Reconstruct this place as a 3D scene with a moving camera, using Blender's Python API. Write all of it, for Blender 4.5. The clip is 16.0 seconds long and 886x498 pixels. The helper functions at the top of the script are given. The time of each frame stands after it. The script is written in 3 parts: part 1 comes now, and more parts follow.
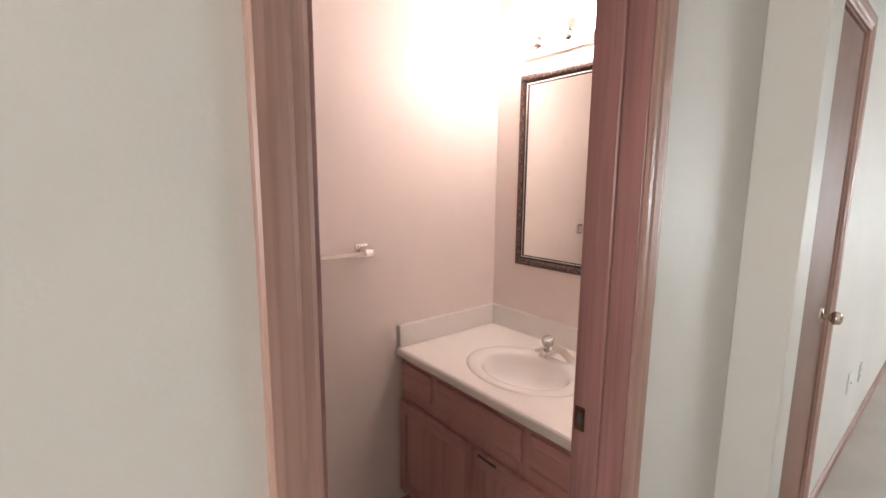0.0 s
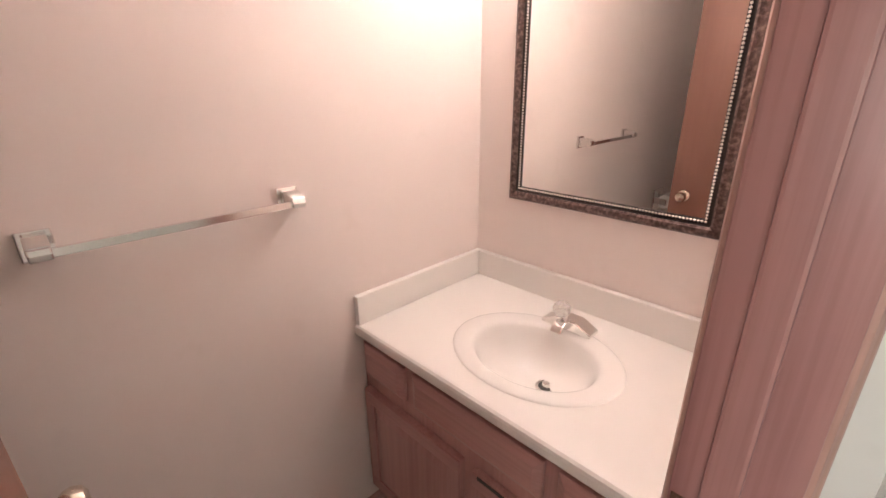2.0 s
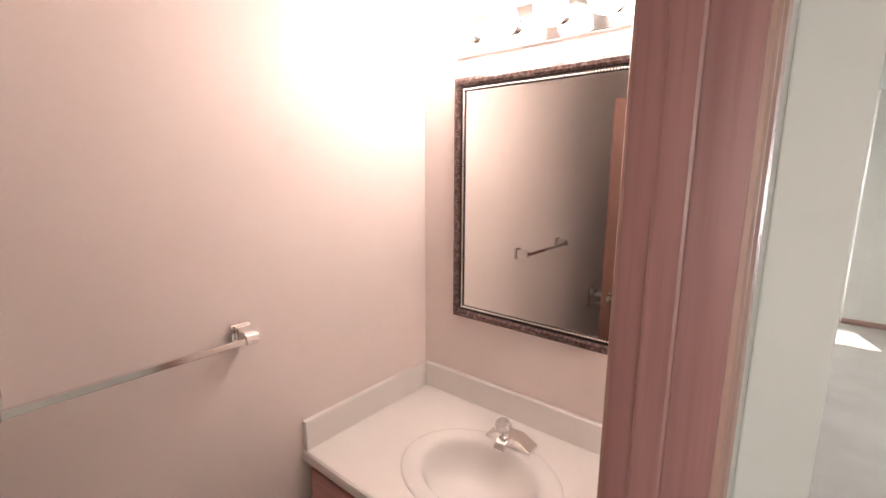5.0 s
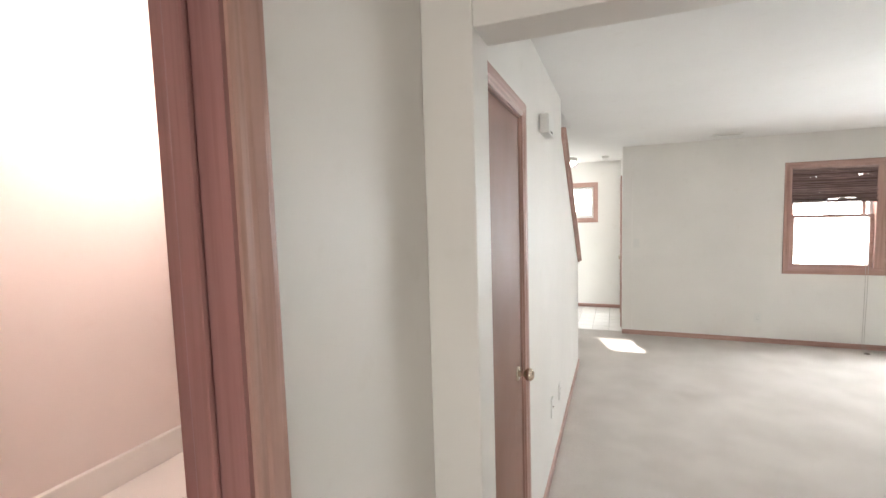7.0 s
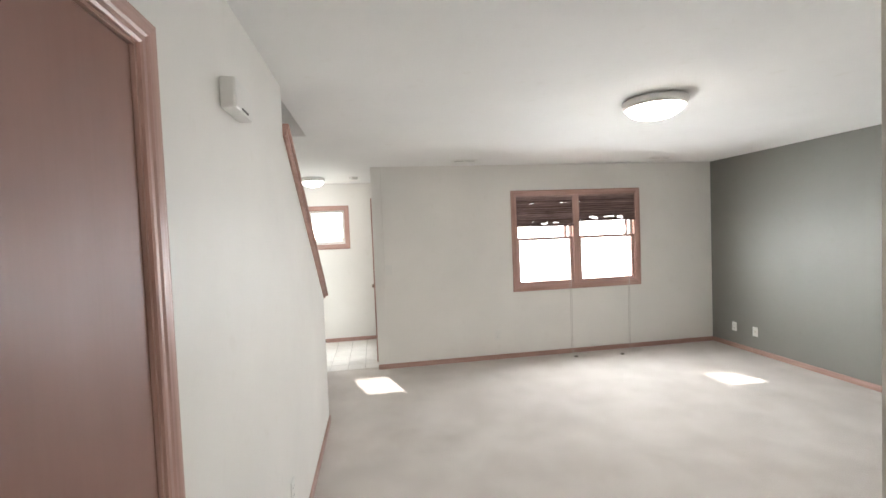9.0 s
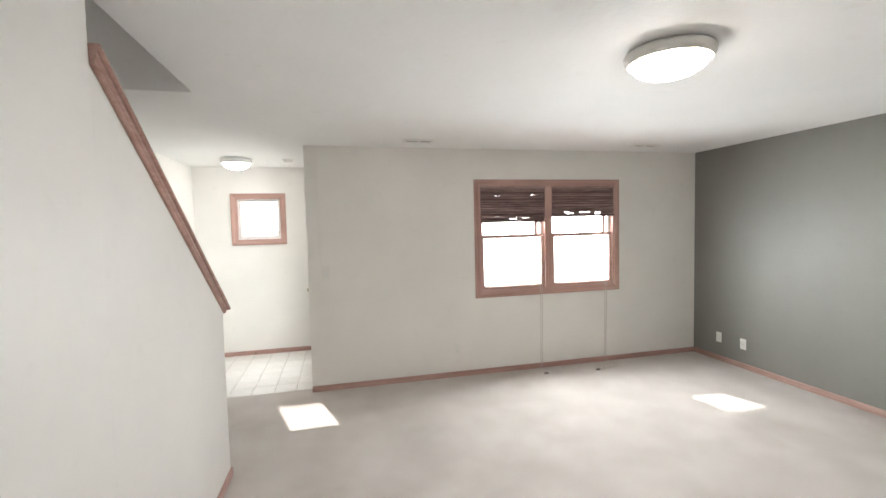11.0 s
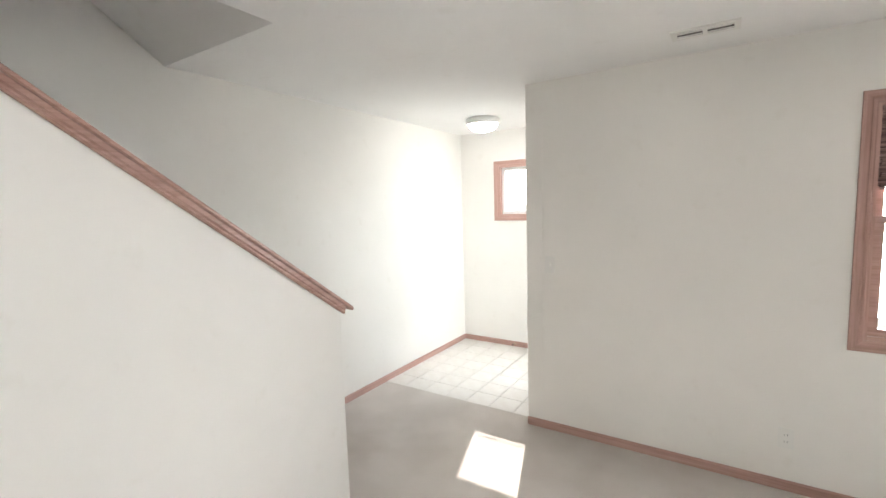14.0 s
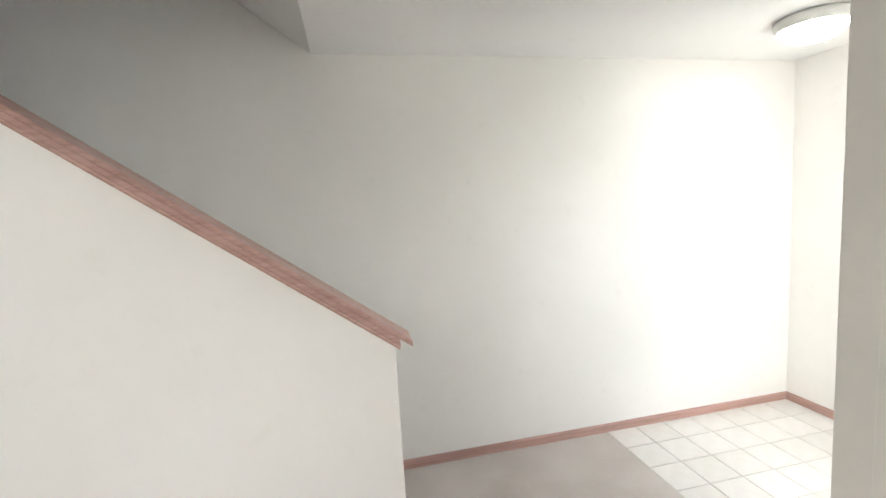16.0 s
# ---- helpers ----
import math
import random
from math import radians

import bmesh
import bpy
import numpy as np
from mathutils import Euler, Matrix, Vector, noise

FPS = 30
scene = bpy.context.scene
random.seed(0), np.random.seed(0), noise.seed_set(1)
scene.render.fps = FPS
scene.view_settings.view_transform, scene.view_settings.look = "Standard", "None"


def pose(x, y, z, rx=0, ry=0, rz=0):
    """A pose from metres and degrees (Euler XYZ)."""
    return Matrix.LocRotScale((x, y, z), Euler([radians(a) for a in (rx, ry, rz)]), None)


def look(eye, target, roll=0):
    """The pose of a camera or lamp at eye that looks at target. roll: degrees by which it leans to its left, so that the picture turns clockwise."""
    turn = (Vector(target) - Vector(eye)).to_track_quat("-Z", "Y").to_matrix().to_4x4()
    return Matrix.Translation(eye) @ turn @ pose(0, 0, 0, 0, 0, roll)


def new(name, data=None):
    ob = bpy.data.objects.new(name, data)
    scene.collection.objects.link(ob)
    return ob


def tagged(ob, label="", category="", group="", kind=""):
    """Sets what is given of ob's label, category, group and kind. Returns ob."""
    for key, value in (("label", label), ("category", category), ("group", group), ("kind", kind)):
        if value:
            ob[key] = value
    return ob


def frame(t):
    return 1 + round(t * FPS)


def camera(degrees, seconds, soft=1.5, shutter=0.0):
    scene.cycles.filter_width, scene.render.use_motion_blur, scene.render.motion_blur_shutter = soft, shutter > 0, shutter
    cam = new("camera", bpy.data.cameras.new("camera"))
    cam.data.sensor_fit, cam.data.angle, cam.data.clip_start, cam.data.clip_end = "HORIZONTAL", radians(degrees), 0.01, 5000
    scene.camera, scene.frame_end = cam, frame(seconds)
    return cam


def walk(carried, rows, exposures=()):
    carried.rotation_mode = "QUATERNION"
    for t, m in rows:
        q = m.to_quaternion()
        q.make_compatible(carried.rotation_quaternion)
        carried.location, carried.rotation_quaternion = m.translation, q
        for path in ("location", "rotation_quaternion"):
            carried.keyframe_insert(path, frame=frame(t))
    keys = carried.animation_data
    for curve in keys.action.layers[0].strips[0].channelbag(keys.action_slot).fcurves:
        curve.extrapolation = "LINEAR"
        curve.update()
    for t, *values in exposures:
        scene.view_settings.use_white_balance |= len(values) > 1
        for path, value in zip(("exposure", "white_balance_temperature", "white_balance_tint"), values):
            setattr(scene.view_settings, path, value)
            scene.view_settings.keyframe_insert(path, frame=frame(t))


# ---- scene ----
cam = camera(91.0, 16.0)

PATH = [
    (0, (0.335, 0.415, 1.467), (-1.197, 1.666, 1.171), 0.5),
    (0.3, (0.214, 0.512, 1.448), (-1.27, 1.784, 1.023), 0.8),
    (0.5, (0.153, 0.564, 1.459), (-1.304, 1.836, 0.949), 0.6),
    (0.7, (0.095, 0.617, 1.48), (-1.34, 1.879, 0.889), 0.5),
    (1, (0.007, 0.686, 1.463), (-1.397, 1.965, 0.836), 0.5),
    (1.5, (-0.097, 0.732, 1.466), (-1.452, 2.037, 0.789), 0.2),
    (2, (-0.125, 0.755, 1.469), (-1.458, 2.068, 0.763), -0.7),
    (2.5, (-0.127, 0.744, 1.516), (-1.417, 2.091, 0.792), -0.7),
    (3, (-0.118, 0.736, 1.551), (-1.373, 2.125, 0.847), -0.8),
    (3.5, (-0.108, 0.725, 1.569), (-1.351, 2.159, 0.936), -0.9),
    (6, (0.124, 0.716, 1.656), (-1.046, 2.325, 1.455), -1.4),
    (6.5, (0.293, 0.744, 1.646), (-0.709, 2.466, 1.467), -1.7),
    (7, (0.37, 0.854, 1.637), (-0.367, 2.706, 1.48), -1.65),
    (7.5, (0.385, 1.05, 1.64), (-0.078, 2.991, 1.509), -1.9),
    (8, (0.405, 1.294, 1.634), (0.256, 3.286, 1.527), -2.1),
    (8.5, (0.436, 1.51, 1.633), (0.525, 3.505, 1.538), -2.3),
    (9, (0.457, 1.71, 1.625), (0.769, 3.684, 1.55), -2.3),
    (9.5, (0.478, 1.924, 1.639), (0.998, 3.854, 1.57), -1.9),
    (12, (1.126, 2.912, 1.637), (1.39, 4.889, 1.494), 0.1),
    (12.5, (1.343, 3.114, 1.64), (1.275, 5.107, 1.477), -0.2),
    (13, (1.491, 3.372, 1.65), (1.066, 5.318, 1.463), -0.6),
    (13.5, (1.592, 3.701, 1.657), (0.82, 5.536, 1.465), -1.3),
    (14, (1.629, 4.079, 1.631), (0.548, 5.749, 1.431), -1.7),
    (14.5, (1.606, 4.452, 1.615), (0.215, 5.873, 1.409), -2.1),
    (15, (1.572, 4.832, 1.63), (-0.037, 6.0, 1.415), -2.4),
    (15.5, (1.542, 5.166, 1.617), (-0.246, 6.034, 1.395), -2.6),
    (16, (1.522, 5.485, 1.608), (-0.422, 5.901, 1.395), -3.3),
]
walk(cam, [(t, look(eye, target, roll)) for t, eye, target, roll in PATH], [(0, 1.25), (0.5, 1.48), (1, 1.65), (3.7, 1.6), (6, 1.3), (7, 1.36), (8, 1.38), (8.5, 1.2), (9.5, 1.1), (12, 1.16), (13.5, 1.24), (16, 1.28)])

# ---- world, sun and large lights ----
SUN_DIR = Vector((0.315, -1.0, -0.80)).normalized()
world = bpy.data.worlds.new("sky_world")
scene.world = world
world.use_nodes = True
wn = world.node_tree
sky = wn.nodes.new("ShaderNodeTexSky")
sky.sky_type = "NISHITA"
sky.sun_disc = False
sky.sun_elevation = math.asin(-SUN_DIR.z)
sky.sun_rotation = math.atan2(-SUN_DIR.x, -SUN_DIR.y)
wn.links.new(sky.outputs[0], wn.nodes["Background"].inputs[0])
wn.nodes["Background"].inputs[1].default_value = 0.15

sun = new("sun", bpy.data.lights.new("sun", "SUN"))
sun.data.energy, sun.data.angle, sun.data.color = 5.0, radians(0.5), (1.0, 0.95, 0.88)
sun.matrix_world = look((0, 0, 0), SUN_DIR)


def window_light(name, eye, target, sx, sy, watts, colour=(0.93, 0.97, 1.0)):
    lamp = bpy.data.lights.new(name, "AREA")
    lamp.shape, lamp.size, lamp.size_y, lamp.energy, lamp.color = "RECTANGLE", sx, sy, watts, colour
    ob = new(name, lamp)
    ob.matrix_world = look(eye, target)
    return ob


# skylight that enters by the openings; the hall's fill is added
window_light("window_daylight", (3.06, 7.40, 1.55), (3.06, 4.4, 0.55), 2.6, 1.4, 105)
window_light("nook_daylight", (-0.24, 9.5, 2.25), (-0.24, 7.6, 1.1), 1.7, 1.5, 30)
window_light("front_door_daylight", (1.05, 7.9, 1.3), (-1.0, 7.3, 1.0), 1.6, 2.0, 16)
# added fill for the hall, through an unseen window at its end
window_light("hall_fill_light", (0.48, -2.45, 1.5), (0.48, 0, 1.4), 0.8, 1.1, 15, (1.0, 0.95, 0.89))


# ---- materials ----
def material(name, rough=0.5, metal=0.0):
    m = bpy.data.materials.new(name)
    m.use_nodes = True
    b = m.node_tree.nodes["Principled BSDF"]
    b.inputs["Roughness"].default_value = rough
    b.inputs["Metallic"].default_value = metal
    return m, m.node_tree, b


def coords(nt, scale):
    tc = nt.nodes.new("ShaderNodeTexCoord")
    mp = nt.nodes.new("ShaderNodeMapping")
    mp.inputs["Scale"].default_value = scale
    nt.links.new(tc.outputs["Object"], mp.inputs["Vector"])
    return mp.outputs[0]


def noise_tex(nt, scale, detail=3.0, vec=None):
    n = nt.nodes.new("ShaderNodeTexNoise")
    n.inputs["Scale"].default_value = scale
    n.inputs["Detail"].default_value = detail
    nt.links.new(vec if vec else coords(nt, (1, 1, 1)), n.inputs["Vector"])
    return n.outputs["Fac"]


def ramp(nt, fac, stops):
    r = nt.nodes.new("ShaderNodeValToRGB")
    while len(r.color_ramp.elements) < len(stops):
        r.color_ramp.elements.new(0.5)
    for e, (p, c) in zip(r.color_ramp.elements, stops):
        e.position, e.color = p, (*c, 1)
    nt.links.new(fac, r.inputs[0])
    return r.outputs[0]


def mix(nt, a, b, fac, kind="MIX"):
    n = nt.nodes.new("ShaderNodeMix")
    n.data_type, n.blend_type = "RGBA", kind
    for s, v in ((n.inputs[0], fac), (n.inputs[6], a), (n.inputs[7], b)):
        if isinstance(v, (int, float)):
            s.default_value = v
        elif isinstance(v, tuple):
            s.default_value = (*v, 1)
        else:
            nt.links.new(v, s)
    return n.outputs[2]


def bump(nt, b, height, strength, distance):
    n = nt.nodes.new("ShaderNodeBump")
    n.inputs["Strength"].default_value, n.inputs["Distance"].default_value = strength, distance
    nt.links.new(height, n.inputs["Height"])
    nt.links.new(n.outputs[0], b.inputs["Normal"])


def scaled(c, k):
    return tuple(min(1.0, v * k) for v in c)


def paint(name, c, rough=0.45, grain=160, strength=0.12, vary=0.05, scuffs=1.0):
    m, nt, b = material(name, rough)
    large = ramp(nt, noise_tex(nt, 1.3, 4), [(0.3, scaled(c, 1 - vary)), (0.7, scaled(c, 1 + vary * 0.5))])
    scuff = ramp(nt, noise_tex(nt, 9, 6), [(0.62, (1, 1, 1)), (0.8, (0.95, 0.945, 0.93))])
    nt.links.new(mix(nt, large, scuff, scuffs, "MULTIPLY"), b.inputs["Base Color"])
    rr = nt.nodes.new("ShaderNodeMapRange")
    rr.inputs[3].default_value, rr.inputs[4].default_value = rough - 0.06, rough + 0.08
    nt.links.new(noise_tex(nt, 5, 3), rr.inputs[0])
    nt.links.new(rr.outputs[0], b.inputs["Roughness"])
    bump(nt, b, noise_tex(nt, grain, 3), strength, 0.002)
    return m


def wood(name, light, dark, axis, rough=0.42, coat=0.15, relief=0.06, pore=0.8):
    m, nt, b = material(name, rough)
    s = [22.0, 22.0, 22.0]
    s[axis] = 1.1
    v = coords(nt, s)
    s2 = [110.0, 110.0, 110.0]
    s2[axis] = 3.0
    fine = noise_tex(nt, 1.0, 3, coords(nt, s2))
    grain = ramp(nt, noise_tex(nt, 1.0, 5, v), [(0.3, dark), (0.48, mixc(light, dark, 0.35)), (0.7, light)])
    pores = ramp(nt, fine, [(0.35, (0.82, 0.78, 0.76)), (0.55, (1, 1, 1))])
    col = mix(nt, grain, pores, pore, "MULTIPLY")
    shade = ramp(nt, noise_tex(nt, 1.7, 2), [(0.3, (0.9, 0.88, 0.87)), (0.7, (1, 1, 1))])
    nt.links.new(mix(nt, col, shade, 1.0, "MULTIPLY"), b.inputs["Base Color"])
    b.inputs["Coat Weight"].default_value = coat
    b.inputs["Coat Roughness"].default_value = 0.22
    bump(nt, b, fine, relief, 0.001)
    return m


def veneer(name, light, dark):
    """A varnished flush door: broad cloudy figure, faint upright grain, worn gloss."""
    m, nt, b = material(name, 0.4)
    cloud = ramp(nt, noise_tex(nt, 1.0, 4, coords(nt, (4.5, 4.5, 1.6))), [(0.3, dark), (0.7, light)])
    grain = ramp(nt, noise_tex(nt, 1.0, 3, coords(nt, (90, 90, 2.5))), [(0.35, (0.972, 0.968, 0.965)), (0.6, (1, 1, 1))])
    nt.links.new(mix(nt, cloud, grain, 1.0, "MULTIPLY"), b.inputs["Base Color"])
    rr = nt.nodes.new("ShaderNodeMapRange")
    rr.inputs[3].default_value, rr.inputs[4].default_value = 0.38, 0.62
    nt.links.new(noise_tex(nt, 3.5, 4), rr.inputs[0])
    nt.links.new(rr.outputs[0], b.inputs["Roughness"])
    b.inputs["Coat Weight"].default_value, b.inputs["Coat Roughness"].default_value = 0.12, 0.35
    bump(nt, b, noise_tex(nt, 6, 3), 0.05, 0.004)
    return m


def mixc(a, b, k):
    return tuple(x * (1 - k) + y * k for x, y in zip(a, b))


WALL = paint("cream_wall_paint", (0.81, 0.79, 0.755), 0.5)
BATH = paint("blush_wall_paint", (0.88, 0.78, 0.735), 0.40)
ACCENT = paint("grey_green_wall_paint", (0.23, 0.226, 0.205), 0.5)
CEIL = paint("white_textured_ceiling", (0.86, 0.855, 0.845), 0.8, 30, 0.9, 0.03)
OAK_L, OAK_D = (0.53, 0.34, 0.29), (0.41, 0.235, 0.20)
# darker, redder copy of the trim oak: the bathroom light's tint is in the colour
JAMB = wood("oak_jamb_bath_tinted", (0.44, 0.235, 0.225), (0.31, 0.15, 0.145), 2, 0.3, 0.35, 0.04, 0.6)
OAKZ = wood("oak_trim_upright", OAK_L, OAK_D, 2)
OAKY = wood("oak_trim_along_room", OAK_L, OAK_D, 1)
OAKX = wood("oak_trim_across_room", OAK_L, OAK_D, 0)
DOORW = veneer("red_brown_door_veneer", (0.275, 0.135, 0.10), (0.225, 0.102, 0.073))
CABZ = wood("vanity_oak_upright", (0.60, 0.335, 0.31), (0.48, 0.245, 0.225), 2, 0.42, 0.15, 0.03, 0.4)
CABX = wood("vanity_oak_across", (0.60, 0.335, 0.31), (0.48, 0.245, 0.225), 0, 0.42, 0.15, 0.03, 0.4)


def carpet():
    m, nt, b = material("beige_cut_pile_carpet", 0.95)
    fine = noise_tex(nt, 420, 2)
    base = ramp(nt, fine, [(0.3, (0.50, 0.45, 0.41)), (0.7, (0.73, 0.675, 0.63))])
    tread = ramp(nt, noise_tex(nt, 2.6, 5), [(0.35, (0.86, 0.85, 0.84)), (0.65, (1, 1, 1))])
    stain = ramp(nt, noise_tex(nt, 1.1, 6), [(0.6, (1, 1, 1)), (0.75, (0.84, 0.81, 0.78))])
    col = mix(nt, mix(nt, base, tread, 1.0, "MULTIPLY"), stain, 1.0, "MULTIPLY")
    nt.links.new(col, b.inputs["Base Color"])
    b.inputs["Sheen Weight"].default_value = 0.25
    bump(nt, b, fine, 0.7, 0.006)
    return m


CARPET = carpet()


def tile_mat():
    m, nt, b = material("white_glazed_floor_tile", 0.28)
    oi = nt.nodes.new("ShaderNodeObjectInfo")
    base = ramp(nt, oi.outputs["Random"], [(0.0, (0.74, 0.715, 0.68)), (1.0, (0.82, 0.795, 0.765))])
    cloud = ramp(nt, noise_tex(nt, 14, 5), [(0.35, (0.955, 0.945, 0.935)), (0.6, (1, 1, 1))])
    nt.links.new(mix(nt, base, cloud, 1.0, "MULTIPLY"), b.inputs["Base Color"])
    bump(nt, b, noise_tex(nt, 40, 3), 0.05, 0.002)
    return m


TILE = tile_mat()
GROUT = paint("grey_grout", (0.42, 0.39, 0.36), 0.9, 300, 0.4)
VINYL = paint("grey_vinyl_floor", (0.50, 0.47, 0.44), 0.4, 60, 0.1, 0.2)
LAMINATE = paint("off_white_laminate", (0.86, 0.825, 0.785), 0.3, 300, 0.02, 0.015, 0.15)
PORCELAIN = paint("white_porcelain", (0.87, 0.84, 0.805), 0.22, 8, 0.0, 0.01, 0.0)
PLASTIC = paint("white_plastic", (0.78, 0.77, 0.74), 0.35, 200, 0.03, 0.03)
GREYPLATE = paint("grey_slot", (0.08, 0.075, 0.07), 0.6)
CHROME, _nt, _b = material("chrome", 0.12, 1.0)
_b.inputs["Base Color"].default_value = (0.86, 0.84, 0.82, 1)
bump(_nt, _b, noise_tex(_nt, 30, 2), 0.02, 0.001)
BRASS, _nt, _b = material("worn_brass", 0.22, 1.0)
_nt.links.new(ramp(_nt, noise_tex(_nt, 40, 4), [(0.35, (0.52, 0.44, 0.35)), (0.7, (0.80, 0.74, 0.65))]), _b.inputs["Base Color"])
MIRROR, _nt, _b = material("silvered_glass", 0.01, 1.0)
_b.inputs["Base Color"].default_value = (0.90, 0.90, 0.88, 1)
BRONZE, _nt, _b = material("mottled_bronze_frame", 0.35, 0.4)
_nt.links.new(ramp(_nt, noise_tex(_nt, 85, 4), [(0.36, (0.075, 0.046, 0.04)), (0.52, (0.14, 0.09, 0.08)), (0.68, (0.25, 0.175, 0.155))]), _b.inputs["Base Color"])
bump(_nt, _b, noise_tex(_nt, 60, 4), 0.3, 0.002)
BLACKBAND = paint("black_lacquer_band", (0.03, 0.022, 0.02), 0.3, 200, 0.05)
BEAD, _nt, _b = material("silver_bead", 0.3, 0.9)
_b.inputs["Base Color"].default_value = (0.72, 0.66, 0.60, 1)
ACRYL, _nt, _b = material("clear_acrylic", 0.08)
_b.inputs["Base Color"].default_value = (0.95, 0.93, 0.9, 1)
_b.inputs["Transmission Weight"].default_value = 0.75
GLASS, _nt, _b = material("window_glass", 0.0)
_b.inputs["Base Color"].default_value = (0.97, 0.99, 0.98, 1)
_b.inputs["Transmission Weight"].default_value = 1.0
_b.inputs["IOR"].default_value = 1.05
VINYLW = paint("white_vinyl_liner", (0.78, 0.77, 0.75), 0.4)
CORD = paint("beige_cord", (0.50, 0.475, 0.44), 0.8)
TASSEL = paint("dark_tassel_wood", (0.20, 0.165, 0.14), 0.5)
PAPER = paint("white_paper", (0.82, 0.80, 0.77), 0.9)


def glow(name, c, strength):
    m, nt, b = material(name, 0.4)
    b.inputs["Base Color"].default_value = (0.9, 0.88, 0.85, 1)
    b.inputs["Emission Color"].default_value = (*c, 1)
    b.inputs["Emission Strength"].default_value = strength
    return m


BULB = glow("lit_bulb", (1.0, 0.855, 0.80), 17)
DIFFUSER = glow("lit_glass_diffuser", (1.0, 0.95, 0.88), 19)
ENTRY_DIFFUSER = glow("lit_entry_diffuser", (1.0, 0.97, 0.94), 11)


def bamboo():
    m, nt, b = material("woven_dark_bamboo", 0.7)
    isl = nt.nodes.new("ShaderNodeNewGeometry").outputs["Random Per Island"]
    base = ramp(nt, isl, [(0.0, (0.11, 0.062, 0.06)), (0.5, (0.26, 0.16, 0.15)), (1.0, (0.46, 0.32, 0.30))])
    streak = ramp(nt, noise_tex(nt, 1.0, 3, coords(nt, (5, 60, 60))), [(0.35, (0.6, 0.58, 0.56)), (0.65, (1, 1, 1))])
    nt.links.new(mix(nt, base, streak, 1.0, "MULTIPLY"), b.inputs["Base Color"])
    return m


BAMBOO = bamboo()


def lawn():
    m, nt, b = material("pale_ground", 0.95)
    nt.links.new(ramp(nt, noise_tex(nt, 0.8, 8), [(0.3, (0.24, 0.25, 0.17)), (0.7, (0.42, 0.41, 0.35))]), b.inputs["Base Color"])
    bump(nt, b, noise_tex(nt, 30, 4), 0.6, 0.03)
    return m


LAWN = lawn()
BLOCKER_PAINT = paint("pale_blocker_paint", (0.6, 0.58, 0.55), 0.7)


# ---- shape helpers ----
def bx(bm, x0, y0, z0, x1, y1, z1):
    r = bmesh.ops.create_cube(bm, size=1.0)
    bmesh.ops.transform(bm, verts=r["verts"], matrix=Matrix.LocRotScale(
        ((x0 + x1) / 2, (y0 + y1) / 2, (z0 + z1) / 2), None, (abs(x1 - x0), abs(y1 - y0), abs(z1 - z0))))
    return bm


def boxes(*rows):
    bm = bmesh.new()
    for r in rows:
        bx(bm, *r)
    return bm


def prism(bm, pts, fn, a, b, ka=0.0, kb=0.0):
    """Extrudes the outline pts (u, v) along s from a to b, its ends mitred by ka and kb; fn lays (u, v, s) into the world."""
    lo = [bm.verts.new(fn(u, v, a + ka * u)) for u, v in pts]
    hi = [bm.verts.new(fn(u, v, b + kb * u)) for u, v in pts]
    n = len(pts)
    bm.faces.new(lo)
    bm.faces.new(hi)
    for i in range(n):
        bm.faces.new((lo[i], lo[(i + 1) % n], hi[(i + 1) % n], hi[i]))
    return bm


def lathe(bm, rings, m=Matrix(), n=24, sx=1.0, sy=1.0):
    """Rings of (radius, z) turned about z, then laid by m; radius 0 closes an end."""
    rows = []
    for r, z in rings:
        if r == 0:
            rows.append([bm.verts.new(m @ Vector((0, 0, z)))])
        else:
            rows.append([bm.verts.new(m @ Vector((r * sx * math.cos(2 * math.pi * i / n), r * sy * math.sin(2 * math.pi * i / n), z))) for i in range(n)])
    for p, q in zip(rows, rows[1:]):
        for i in range(n):
            j = (i + 1) % n
            if len(p) == 1 and len(q) == 1:
                continue
            if len(p) == 1:
                bm.faces.new((p[0], q[j], q[i]))
            elif len(q) == 1:
                bm.faces.new((p[i], p[j], q[0]))
            else:
                bm.faces.new((p[i], p[j], q[j], q[i]))
    return bm


def part(name, bm, mat, parent=None, label="", bevel=0.0, smooth=False):
    if bevel:
        bmesh.ops.bevel(bm, geom=bm.edges[:], offset=bevel, segments=2, affect="EDGES", profile=0.6)
    bmesh.ops.recalc_face_normals(bm, faces=bm.faces[:])
    me = bpy.data.meshes.new(name)
    bm.to_mesh(me)
    bm.free()
    if smooth:
        me.polygons.foreach_set("use_smooth", [True] * len(me.polygons))
        me.set_sharp_from_angle(angle=radians(38))
    me.materials.append(mat)
    ob = new(name, me)
    if parent:
        ob.parent = parent
    if label:
        ob["label"] = label
    return ob


def thing(name, label, category, group="", kind="", at=(0, 0, 0)):
    ob = tagged(new(name), label, category, group, kind)
    ob.location = at
    return ob


def structure(name, bm, mat, label, category, bevel=0.0):
    return tagged(part(name, bm, mat, None, "", bevel), label, category, "", "structure")


def wall_x(x0, x1, y0, y1, h, holes=(), z0=0.0):
    """A wall that runs along y, with holes (y0, y1, z0, z1)."""
    bm, y = bmesh.new(), y0
    for a, b, lo, hi in holes:
        bx(bm, x0, y, z0, x1, a, h)
        if lo > z0:
            bx(bm, x0, a, z0, x1, b, lo)
        bx(bm, x0, a, hi, x1, b, h)
        y = b
    return bx(bm, x0, y, z0, x1, y1, h)


